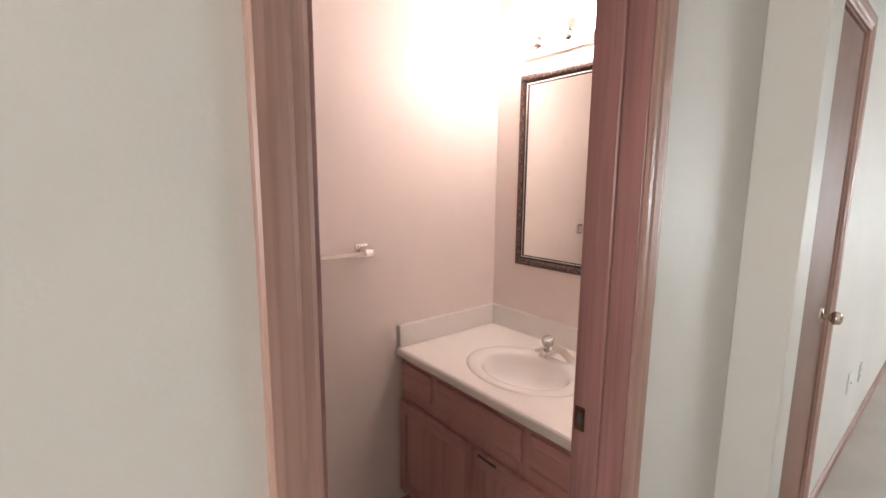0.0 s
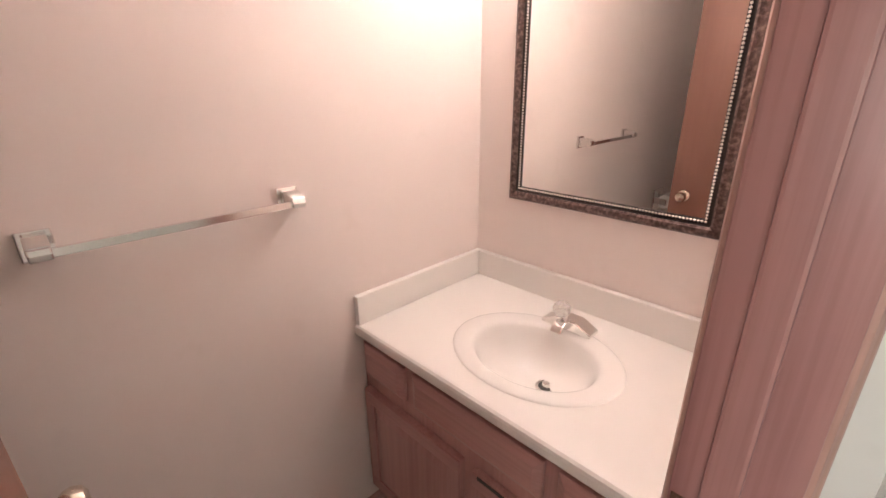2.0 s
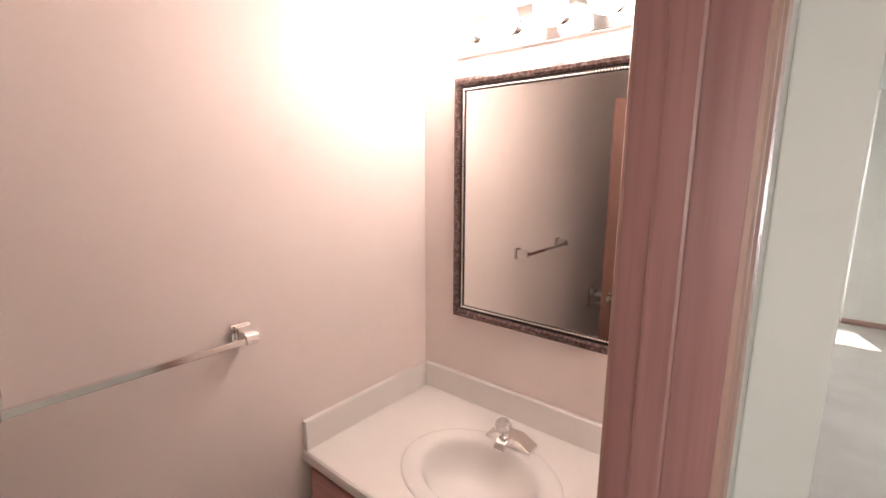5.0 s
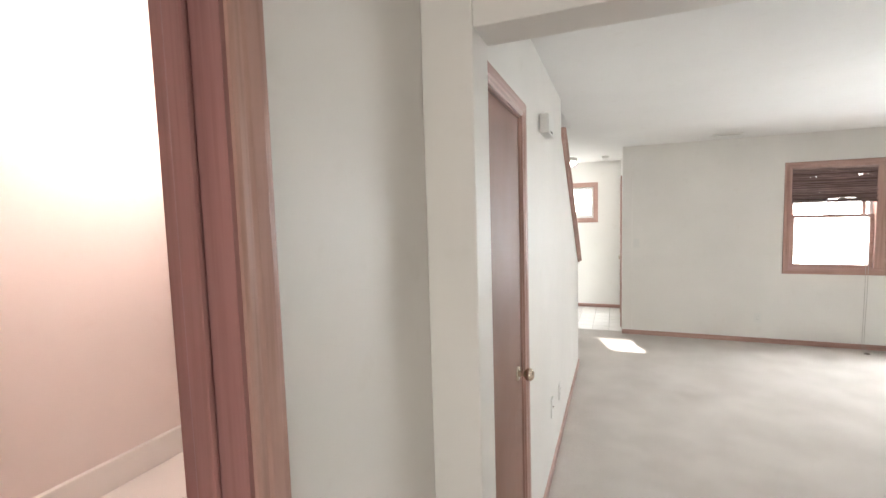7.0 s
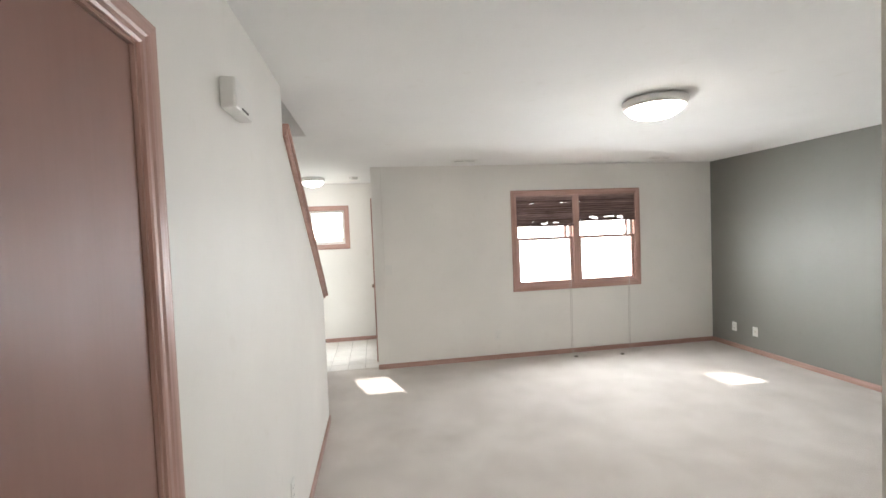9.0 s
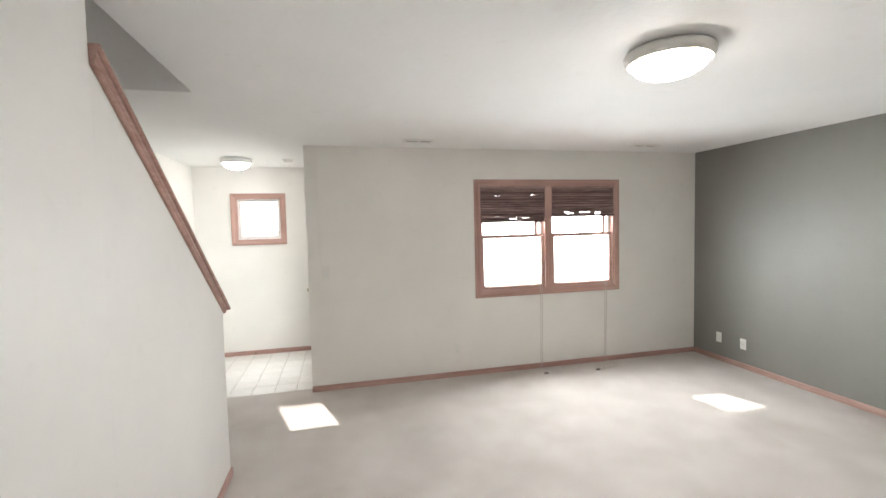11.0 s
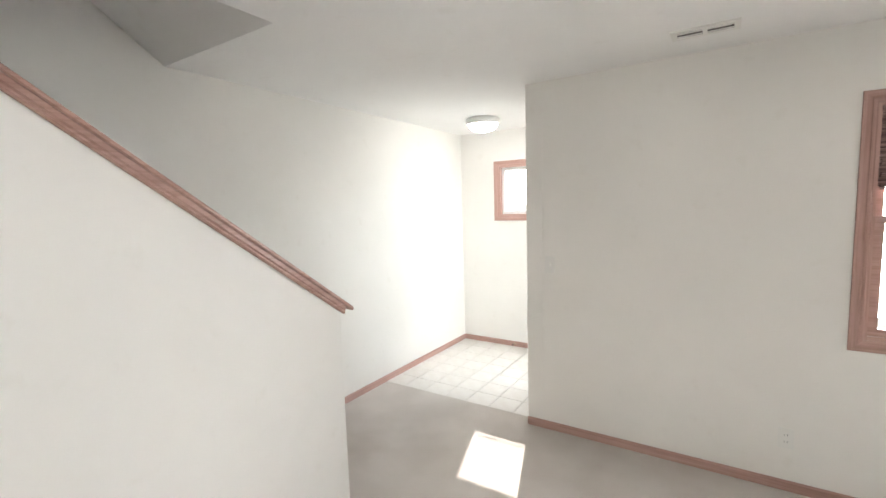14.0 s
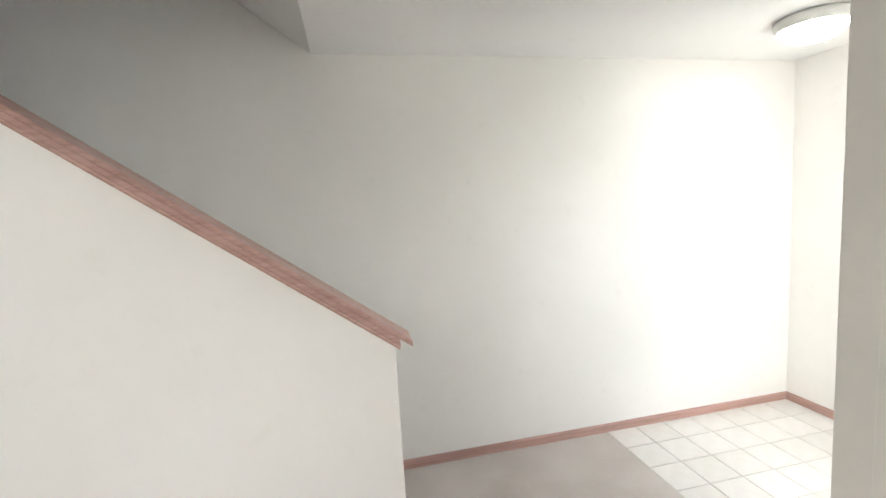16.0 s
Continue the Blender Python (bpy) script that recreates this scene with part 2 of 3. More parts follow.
def wall_y(y0, y1, x0, x1, h, holes=(), z0=0.0):
    bm, x = bmesh.new(), x0
    for a, b, lo, hi in holes:
        bx(bm, x, y0, z0, a, y1, h)
        if lo > z0:
            bx(bm, a, y0, z0, b, y1, lo)
        bx(bm, a, y0, hi, b, y1, h)
        x = b
    return bx(bm, x, y0, z0, x1, y1, h)


H = 2.44
CASING = [(0, 0), (0, 0.008), (0.006, 0.011), (0.018, 0.011), (0.024, 0.0145), (0.044, 0.017), (0.054, 0.0165), (0.057, 0.013), (0.057, 0)]
BASE = [(0, 0), (0.0125, 0), (0.0125, 0.046), (0.009, 0.052), (0.004, 0.057), (0, 0.057)]

# ---- structure ----
structure("wall_hall_west", wall_x(-0.22, -0.10, -2.6, 1.965, H, [(0.582, 1.305, 0.0, 2.05)]), WALL, "cream painted hall wall with a bathroom doorway", "wall")
structure("wall_opening", boxes((-0.10, 1.92, 0, 0.04, 2.06, H), (0.04, 1.92, 2.095, 0.94, 2.06, H), (0.94, 1.92, 0, 5.12, 2.06, H)), WALL, "cream painted wall with a plain drywall opening", "wall", 0.006)
structure("wall_hall_east", boxes((1.06, -2.6, 0, 1.18, 1.92, H)), WALL, "cream painted hall wall", "wall")
structure("wall_hall_end", wall_y(-2.72, -2.6, -0.22, 1.18, H, [(0.08, 0.88, 0.95, 2.05)]), WALL, "cream painted wall at the hall's end", "wall")
structure("wall_closet", wall_x(-0.12, 0.0, 2.06, 4.17, H, [(2.10, 2.695, 0.0, 2.045)]), WALL, "cream painted wall with a closet doorway", "wall")
bm = bmesh.new()
prism(bm, [(4.17, 0), (5.615, 0), (5.615, 1.126), (4.17, 2.20)], lambda u, v, s: (s, u, v), -0.08, 0.0)
structure("wall_stair_half", bm, WALL, "cream painted sloping half wall beside the stairs", "wall", 0.003)
structure("wall_stair_side", boxes((-1.12, 2.06, 0, -1.0, 8.71, 5.2)), WALL, "cream painted tall wall along stairs and entry", "wall")
structure("wall_stair_upper", boxes((-0.04, 2.06, H + 0.2, 0.08, 5.5, 5.2), (-1.0, 1.94, H + 0.2, 0.0, 2.06, 5.2)), WALL, "cream painted upper stairwell wall", "wall")
structure("wall_entry_north", wall_y(8.59, 8.71, -1.0, 0.57, H, [(-0.515, 0.038, 1.495, 2.045)]), WALL, "cream painted entry wall with a small window", "wall")
structure("wall_entry_east", wall_x(0.45, 0.57, 7.0, 8.59, H, [(7.36, 8.26, 0.0, 2.05)]), WALL, "cream painted entry wall with the front doorway", "wall", 0.004)
structure("wall_window", wall_y(7.0, 7.14, 0.57, 5.12, H, [(2.232, 3.88, 0.895, 2.058)]), WALL, "cream painted wall with a double window", "wall")
structure("wall_accent", boxes((5.0, 2.06, 0, 5.12, 7.0, H)), ACCENT, "grey-green painted accent wall", "wall")
structure("wall_bath_north", boxes((-1.28, 1.965, 0, -0.22, 2.06, H)), BATH, "blush painted bathroom wall behind the mirror", "wall")
structure("wall_bath_west", boxes((-1.28, -0.45, 0, -1.16, 1.965, H)), BATH, "blush painted bathroom wall with a towel bar", "wall")
structure("wall_bath_south", boxes((-1.28, -0.57, 0, -0.22, -0.45, H)), BATH, "blush painted bathroom wall", "wall")
structure("wall_bath_lining", wall_x(-0.224, -0.2205, -0.45, 1.965, H, [(0.582, 1.305, 0.0, 2.05)]), BATH, "blush painted bathroom side of the door wall", "wall")
structure("ceiling_living", boxes((-0.04, 1.92, H, 5.12, 7.14, H + 0.2), (-1.0, 5.36, H, -0.04, 8.59, H + 0.2), (-0.04, 7.14, H, 0.57, 8.71, H + 0.2)), CEIL, "white textured ceiling", "ceiling")
structure("ceiling_hall", boxes((-1.28, -2.72, H, 1.18, 1.92, H + 0.2), (-1.28, 1.92, H, -0.12, 2.06, H + 0.2)), CEIL, "white textured hall ceiling", "ceiling")
bm = bmesh.new()
prism(bm, [(5.36, H), (5.36, H + 0.2), (2.06, H + 0.2 + 3.30 * 0.729), (2.06, H + 3.30 * 0.729)], lambda u, v, s: (s, u, v), -1.0, -0.04)
structure("ceiling_stair_soffit", bm, CEIL, "pale sloping soffit above the stairs", "ceiling")
structure("floor_carpet", boxes((-1.0, 2.06, -0.06, 5.0, 7.09, 0), (-0.16, -2.6, -0.06, 1.06, 2.06, 0)), CARPET, "worn beige cut pile carpet", "floor")
structure("floor_bath", boxes((-1.16, -0.45, -0.06, -0.16, 1.965, 0.0)), VINYL, "grey vinyl bathroom floor", "floor")
entry_floor = structure("floor_entry", boxes((-1.0, 7.09, -0.06, 0.45, 8.59, -0.004)), GROUT, "white tiled entry floor with grey grout", "floor")


def casing_set(parent, plane, side, a0, a1, z0, z1, sill=False):
    """Trim round an opening from a0 to a1 and z0 to z1; plane ('x' or 'y', value), side the way it stands out."""
    ax, val = plane
    def lay(a, z, v):
        return (val + side * v, a, z) if ax == "x" else (a, val + side * v, z)
    along = OAKY if ax == "x" else OAKX
    for s, edge in ((-1, a0), (1, a1)):
        bm = prism(bmesh.new(), CASING, lambda u, v, t, s=s, e=edge: lay(e + s * u, t, v), z0, z1, -1.0 if sill else 0.0, 1.0)
        part("casing_leg", bm, OAKZ, parent)
    bm = prism(bmesh.new(), CASING, lambda u, v, t: lay(t, z1 + u, v), a0, a1, -1.0, 1.0)
    part("casing_head", bm, along, parent)
    if sill:
        bm = prism(bmesh.new(), CASING, lambda u, v, t: lay(t, z0 - u, v), a0, a1, -1.0, 1.0)
        part("casing_foot", bm, along, parent)


def baseboard(name, fn, a, b, mat):
    bm = prism(bmesh.new(), BASE, fn, a, b)
    return structure(name, bm, mat, "low reddish oak baseboard, scuffed", "baseboard")


baseboard("baseboard_closet", lambda u, v, s: (u, s, v), 2.748, 5.615, OAKY)
baseboard("baseboard_half_end", lambda u, v, s: (s, 5.615 + u, v), -0.08, 0.012, OAKX)
baseboard("baseboard_stair_side", lambda u, v, s: (-1.0 + u, s, v), 5.65, 8.578, OAKY)
baseboard("baseboard_entry", lambda u, v, s: (s, 8.59 - u, v), -1.0, 0.45, OAKX)
baseboard("baseboard_window", lambda u, v, s: (s, 7.0 - u, v), 0.45, 4.988, OAKX)
baseboard("baseboard_accent", lambda u, v, s: (5.0 - u, s, v), 2.06, 7.0, OAKY)
baseboard("baseboard_hall", lambda u, v, s: (-0.10 + u, s, v), 1.365, 1.92, OAKY)
baseboard("baseboard_hall_back", lambda u, v, s: (-0.10 + u, s, v), -2.6, 0.536, OAKY)
baseboard("baseboard_nib", lambda u, v, s: (s, 1.92 - u, v), -0.088, 0.04, OAKX)
baseboard("baseboard_bath", lambda u, v, s: (-1.16 + u, s, v), -0.45, 1.46, OAKY)
baseboard("baseboard_living_south", lambda u, v, s: (s, 2.06 + u, v), 0.94, 5.0, OAKX)

# sloping cap on the half wall
SL = 0.743
stair_cap = thing("stair_rail_cap", "reddish oak cap rail on the sloping half wall", "railing", kind="structure")
top = [(-0.10, 0.0), (0.03, 0.0), (0.036, 0.006), (0.036, 0.016), (0.03, 0.022), (-0.10, 0.022)]
cap_z = lambda y: 1.112 + (5.65 - y) * SL
part("cap_board", prism(bmesh.new(), top, lambda u, v, s: (u, s, cap_z(s) + 0.012 + v), 4.172, 5.675), OAKY, stair_cap)
under = [(0.0, -0.032), (0.012, -0.032), (0.018, -0.024), (0.016, -0.016), (0.022, -0.008), (0.022, 0.012), (0.0, 0.012)]
part("cap_moulding", prism(bmesh.new(), under, lambda u, v, s: (u, s, cap_z(s) + v), 4.172, 5.632), OAKY, stair_cap)
part("cap_end", prism(bmesh.new(), [(-0.08, -0.022), (0.018, -0.022), (0.018, 0.0), (-0.08, 0.0)], lambda u, v, s: (u, s, cap_z(s) + v + 0.004), 5.617, 5.634), OAKX, stair_cap)

# carpeted stairs behind the half wall
bm = bmesh.new()
for i in range(12):
    bx(bm, -1.0, 5.45 - 0.25 * (i + 1), 0, -0.121, 5.45 - 0.25 * i, 0.182 * (i + 1))
structure("stairs", bm, CARPET, "carpeted stairs behind the half wall", "stairs", 0.01)


# ---- doors ----
def knob(parent, at, way, mat=BRASS):
    m = Matrix.Translation(at) @ Vector(way).to_track_quat("Z", "Y").to_matrix().to_4x4()
    k = part("door_handle", lathe(bmesh.new(), [(0, 0.066), (0.012, 0.066), (0.022, 0.061), (0.0265, 0.05), (0.025, 0.039), (0.016, 0.03), (0.010, 0.026), (0.0095, 0.010), (0.015, 0.009)], m), mat, parent, "worn brass door knob", smooth=True)
    part("rosette", lathe(bmesh.new(), [(0.015, 0.010), (0.026, 0.008), (0.031, 0.003), (0.032, 0.0)], m), mat, k, smooth=True)
    return k


# bathroom doorway
frame_bath = thing("door_frame_1", "reddish oak door frame and casing round the bathroom doorway", "door frame", kind="structure")
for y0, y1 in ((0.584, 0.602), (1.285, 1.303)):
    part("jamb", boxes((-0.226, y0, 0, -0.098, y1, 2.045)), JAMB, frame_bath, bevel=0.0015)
part("jamb_head", boxes((-0.226, 0.602, 2.03, -0.098, 1.285, 2.045)), OAKY, frame_bath)
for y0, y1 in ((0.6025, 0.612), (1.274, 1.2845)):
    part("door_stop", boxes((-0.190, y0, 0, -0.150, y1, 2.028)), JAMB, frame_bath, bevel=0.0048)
part("door_stop_head", boxes((-0.188, 0.613, 2.018, -0.152, 1.273, 2.0295)), OAKY, frame_bath)
casing_set(frame_bath, ("x", -0.10), 1, 0.594, 1.293, 0.0, 2.04)
casing_set(frame_bath, ("x", -0.224), -1, 0.594, 1.293, 0.0, 2.04)
strike = part("strike_plate", boxes((-0.222, 1.2835, 0.885, -0.193, 1.2849, 0.945)), BRASS, frame_bath, "tarnished brass strike plate", bevel=0.0004)
part("strike_hole", boxes((-0.214, 1.2828, 0.9, -0.202, 1.2834, 0.93)), GREYPLATE, strike)

door_bath = thing("door_1", "reddish flush wooden door standing open into the bathroom", "door", kind="structure")
part("door_leaf", boxes((-0.905, 0.613, 0.012, -0.233, 0.648, 2.025)), DOORW, door_bath, bevel=0.002)
part("edge_strip", boxes((-0.2328, 0.6145, 0.013, -0.2305, 0.6465, 2.024)), OAKZ, door_bath, "pale bare wood edge of the door")
knob(door_bath, (-0.837, 0.648, 0.902), (0, 1, 0))
knob(door_bath, (-0.837, 0.613, 0.902), (0, -1, 0))
part("latch_plate", boxes((-0.9065, 0.618, 0.877, -0.9048, 0.642, 0.927)), BRASS, door_bath)
for z in (0.25, 1.05, 1.8):
    h = part("hinge", lathe(bmesh.new(), [(0, 0), (0.006, 0), (0.006, 0.09), (0, 0.09)], Matrix.Translation((-0.233, 0.607, z)), 10), BRASS, door_bath, smooth=True)

# closet door
frame_closet = thing("door_frame_2", "reddish oak casing round the closet door", "door frame", kind="structure")
for y0, y1 in ((2.102, 2.115), (2.68, 2.693)):
    part("jamb", boxes((-0.12, y0, 0, 0.001, y1, 2.04)), OAKZ, frame_closet)
part("jamb_head", boxes((-0.12, 2.115, 2.027, 0.001, 2.68, 2.04)), OAKY, frame_closet)
casing_set(frame_closet, ("x", 0.0), 1, 2.108, 2.688, 0.0, 2.034)
door_closet = thing("door_2", "glossy red-brown flush closet door, closed", "door", kind="structure")
part("door_leaf", boxes((-0.042, 2.118, 0.012, -0.006, 2.677, 2.024)), DOORW, door_closet, bevel=0.002)
knob(door_closet, (-0.006, 2.598, 0.972), (1, 0, 0))
for z in (0.25, 1.02, 1.80):
    part("hinge", lathe(bmesh.new(), [(0, 0), (0.006, 0), (0.006, 0.09), (0, 0.09)], Matrix.Translation((0.003, 2.1165, z)), 10), BRASS, door_closet, smooth=True)

# front door
frame_front = thing("door_frame_3", "reddish oak casing round the front door", "door frame", kind="structure")
for y0, y1 in ((7.362, 7.38), (8.24, 8.258)):
    part("jamb", boxes((0.449, y0, 0, 0.57, y1, 2.045)), OAKZ, frame_front)
part("jamb_head", boxes((0.449, 7.38, 2.03, 0.57, 8.24, 2.045)), OAKY, frame_front)
casing_set(frame_front, ("x", 0.45), -1, 7.372, 8.248, 0.0, 2.04)
door_front = thing("door_3", "white full-glass storm door with a brass knob, closed", "door", kind="structure")
part("door_leaf", boxes((0.47, 7.383, 0.01, 0.51, 7.48, 2.026), (0.47, 8.14, 0.01, 0.51, 8.237, 2.026), (0.47, 7.48, 0.01, 0.51, 8.14, 0.22), (0.47, 7.48, 1.92, 0.51, 8.14, 2.026)), VINYLW, door_front)
glazing = part("pane", boxes((0.488, 7.482, 0.222, 0.492, 8.138, 1.918)), GLASS, door_front)
glazing.visible_shadow = False
knob(door_front, (0.47, 7.43, 0.97), (-1, 0, 0))
part("deadbolt", lathe(bmesh.new(), [(0, 0.02), (0.018, 0.018), (0.024, 0.0)], Matrix.Translation((0.47, 7.43, 1.12)) @ Vector((-1, 0, 0)).to_track_quat("Z", "Y").to_matrix().to_4x4()), BRASS, door_front, smooth=True)


# ---- windows ----
def frame_bars(name, x0, x1, y0, y1, z0, z1, w, mat, parent, bevel=0.003):
    """Four bars round a pane, as one part."""
    return part(name, boxes((x0, y0, z0, x0 + w, y1, z1), (x1 - w, y0, z0, x1, y1, z1), (x0 + w, y0, z0, x1 - w, y1, z0 + w), (x0 + w, y0, z1 - w, x1 - w, y1, z1)), mat, parent)


def pane(x0, x1, y, z0, z1, parent):
    p = part("pane", boxes((x0, y, z0, x1, y + 0.004, z1)), GLASS, parent)
    p.visible_shadow = False
    return p


win = thing("window_1", "double-hung pair of windows in reddish oak trim", "window", kind="structure")
casing_set(win, ("y", 7.0), -1, 2.232, 3.88, 0.895, 2.058, True)
part("jamb_liner", boxes((2.232, 7.0, 0.895, 2.247, 7.13, 2.058), (3.865, 7.0, 0.895, 3.88, 7.13, 2.058), (2.247, 7.0, 2.043, 3.865, 7.13, 2.058)), OAKZ, win)
part("window_sill", boxes((2.247, 7.0, 0.895, 3.865, 7.13, 0.915)), OAKX, win)
part("mullion", boxes((3.0, 6.992, 0.915, 3.085, 7.13, 2.043)), OAKZ, win, bevel=0.003)
for x0, x1 in ((2.247, 3.0), (3.085, 3.865)):
    part("track_liner", boxes((x0, 7.06, 0.915, x0 + 0.012, 7.125, 2.043), (x1 - 0.03, 7.065, 0.915, x1 - 0.001, 7.125, 2.043)), VINYLW, win, "white vinyl sash track")
    lower = frame_bars("lower_sash", x0 + 0.004, x1 - 0.004, 7.02, 7.055, 0.916, 1.515, 0.036, OAKX, win)
    pane(x0 + 0.036, x1 - 0.036, 7.036, 0.95, 1.482, lower)
    upper = frame_bars("upper_sash", x0 + 0.012, x1 - 0.06, 7.07, 7.10, 1.485, 2.04, 0.03, OAKX, win)
    pane(x0 + 0.04, x1 - 0.088, 7.084, 1.51, 2.012, upper)
    xm = (x0 + x1) / 2 - 0.01
    part("sash_lock", lathe(bmesh.new(), [(0, 0.016), (0.014, 0.014), (0.02, 0.004), (0.022, 0.0)], Matrix.Translation((xm, 7.036, 1.515)), 14), BRASS, lower, smooth=True)

win2 = thing("window_2", "small square window in pinkish oak trim", "window", kind="structure")
casing_set(win2, ("y", 8.59), -1, -0.515, 0.038, 1.495, 2.045, True)
part("jamb_liner", boxes((-0.515, 8.59, 1.495, -0.50, 8.70, 2.045), (0.023, 8.59, 1.495, 0.038, 8.70, 2.045), (-0.50, 8.59, 2.03, 0.023, 8.70, 2.045), (-0.50, 8.59, 1.495, 0.023, 8.70, 1.51)), OAKZ, win2)
sash2 = frame_bars("sash", -0.498, 0.021, 8.64, 8.675, 1.512, 2.028, 0.034, VINYLW, win2)
pane(-0.466, -0.011, 8.655, 1.545, 1.995, sash2)
part("screen_bar", boxes((-0.464, 8.63, 1.572, -0.013, 8.638, 1.578)), VINYLW, sash2)
part("screen_bar", boxes((-0.464, 8.63, 1.975, -0.013, 8.638, 1.98)), VINYLW, sash2)

# unseen window, added so that the hall's fill has an opening
win3 = thing("hall_fill_window", "unseen plain window added at the hall's end to light it", "window", kind="structure")
frame_bars("window_frame", 0.082, 0.878, -2.70, -2.65, 0.952, 2.048, 0.05, VINYLW, win3)
pane(0.13, 0.83, -2.68, 1.0, 2.0, win3)


def woven_shade(x0, x1, z_low, holes, seed):
    """A raised shade of thin woven reeds, its lower folds stacked."""
    rng = random.Random(seed)
    shade = thing("woven_shade", "dark brown woven bamboo shade, half raised", "window blind", "shades in the double window")
    bm, z = bmesh.new(), 2.036
    while z > z_low + 0.012:
        h = rng.uniform(0.004, 0.009)
        y = 7.004 - rng.uniform(0, 0.005)
        a, b = x0 + rng.uniform(-0.001, 0.0015), x1 + rng.uniform(-0.0015, 0.001)
        cuts = [c for c in holes if abs(c[2] - z) < 0.0019]
        spans, s = [], a
        for c0, c1, _ in sorted(cuts):
            mid, half = (c0 + c1) / 2 + rng.uniform(-0.04, 0.04), (c1 - c0) * rng.uniform(0.3, 0.55)
            c0, c1 = mid - half, mid + half
            if c0 > s:
                spans.append((s, c0))
            s = c1
        spans.append((s, b))
        for p, q in spans:
            k = rng.uniform(-0.0015, 0.0015)
            n = 6
            vs = []
            for i in range(n + 1):
                x = p + (q - p) * i / n
                w = rng.uniform(-0.0007, 0.0007) + k * (i / n - 0.5)
                vs.append([bm.verts.new((x, y, z + w)), bm.verts.new((x, y - 0.005, z + w - h * 0.3)), bm.verts.new((x, y - 0.003, z + w - h)), bm.verts.new((x, y + 0.001, z + w - h))])
            for u, v in zip(vs, vs[1:]):
                for i in range(4):
                    bm.faces.new((u[i], u[(i + 1) % 4], v[(i + 1) % 4], v[i]))
        z -= h * 0.72
    tagged(part("woven_reeds", bm, BAMBOO, shade), kind="stuff")
    bm = bmesh.new()
    for k, zz in enumerate((z_low + 0.13, z_low + 0.07, z_low + 0.012)):
        for j in range(5):
            bx(bm, x0 + rng.uniform(0.001, 0.008), 6.972 - 0.004 * k + rng.uniform(0, 0.006), zz - 0.005 * j, x1 - rng.uniform(0.001, 0.008), 6.996, zz - 0.005 * j + 0.0045)
    part("stacked_fold", bm, BAMBOO, shade)
    part("headrail", boxes((x0, 6.985, 2.02, x1, 7.008, 2.041)), BAMBOO, shade)
    return shade


woven_shade(2.248, 3.003, 1.652, [(2.28, 2.40, 1.958), (2.34, 2.46, 1.951), (2.36, 2.49, 1.943), (2.60, 2.66, 1.952), (2.78, 2.87, 1.958), (2.80, 2.90, 1.953), (2.70, 2.78, 1.70), (2.40, 2.50, 1.722), (2.44, 2.52, 1.715), (2.54, 2.66, 1.69), (2.62, 2.69, 1.71)], 3)
woven_shade(3.082, 3.864, 1.705, [(3.26, 3.34, 1.755), (3.27, 3.36, 1.762), (3.46, 3.54, 1.762), (3.62, 3.74, 1.748), (3.30, 3.38, 1.748), (3.29, 3.40, 1.74), (3.45, 3.58, 1.755), (3.56, 3.68, 1.735)], 8)


def cord(name, pts, r, mat, label, category, group):
    cu = bpy.data.curves.new(name, "CURVE")
    cu.dimensions, cu.bevel_depth, cu.bevel_resolution = "3D", r, 2
    sp = cu.splines.new("NURBS")
    sp.points.add(len(pts) - 1)
    for p, q in zip(sp.points, pts):
        p.co = (*q, 1)
    sp.use_endpoint_u, sp.order_u = True, 3
    ob = new("tmp", cu)
    me = bpy.data.meshes.new_from_object(ob.evaluated_get(bpy.context.evaluated_depsgraph_get()))
    bpy.data.objects.remove(ob)
    me.materials.append(mat)
    ob = new(name, me)
    return tagged(ob, label, category, group)


def blind_cord(x, loop):
    """A pair of thin cords down the wall, their knotted tails curled on the carpet."""
    t = tagged(new("blind_cord"), "pair of thin beige blind cords hanging to the carpet", "cord", "blind cords")
    t.location = (x, 6.976, 0)
    for k, d in enumerate((-0.011, 0.011)):
        pts = [(d * 0.6, 0, 1.66), (d, 0.001, 1.2), (d + 0.006, 0, 0.7), (d * 0.7 - 0.004, 0.001, 0.1), (d, -0.012, 0.01), (0.05 + d, -0.07, 0.005)]
        pts += [(u + d * 0.5, v - 0.012 * k, 0.005 + 0.003 * k) for u, v in loop]
        strand = cord("strand", pts, 0.0022, CORD, "", "", "")
        strand.parent = t
    u, v = loop[-1]
    part("tassel", lathe(bmesh.new(), [(0, 0.0), (0.006, 0.002), (0.011, 0.02), (0.012, 0.045), (0.009, 0.05), (0, 0.05)], Matrix.Translation((u - 0.04, v, 0.012)) @ Matrix.Rotation(radians(90), 4, "Y"), 14), TASSEL, t, "dark wooden cord tassel", smooth=True)


blind_cord(2.934, [(0.10, -0.15), (0.09, -0.19), (0.02, -0.20), (-0.03, -0.19)])
blind_cord(3.745, [(0.06, -0.13), (0.05, -0.18), (-0.06, -0.20), (-0.17, -0.22), (-0.25, -0.25)])


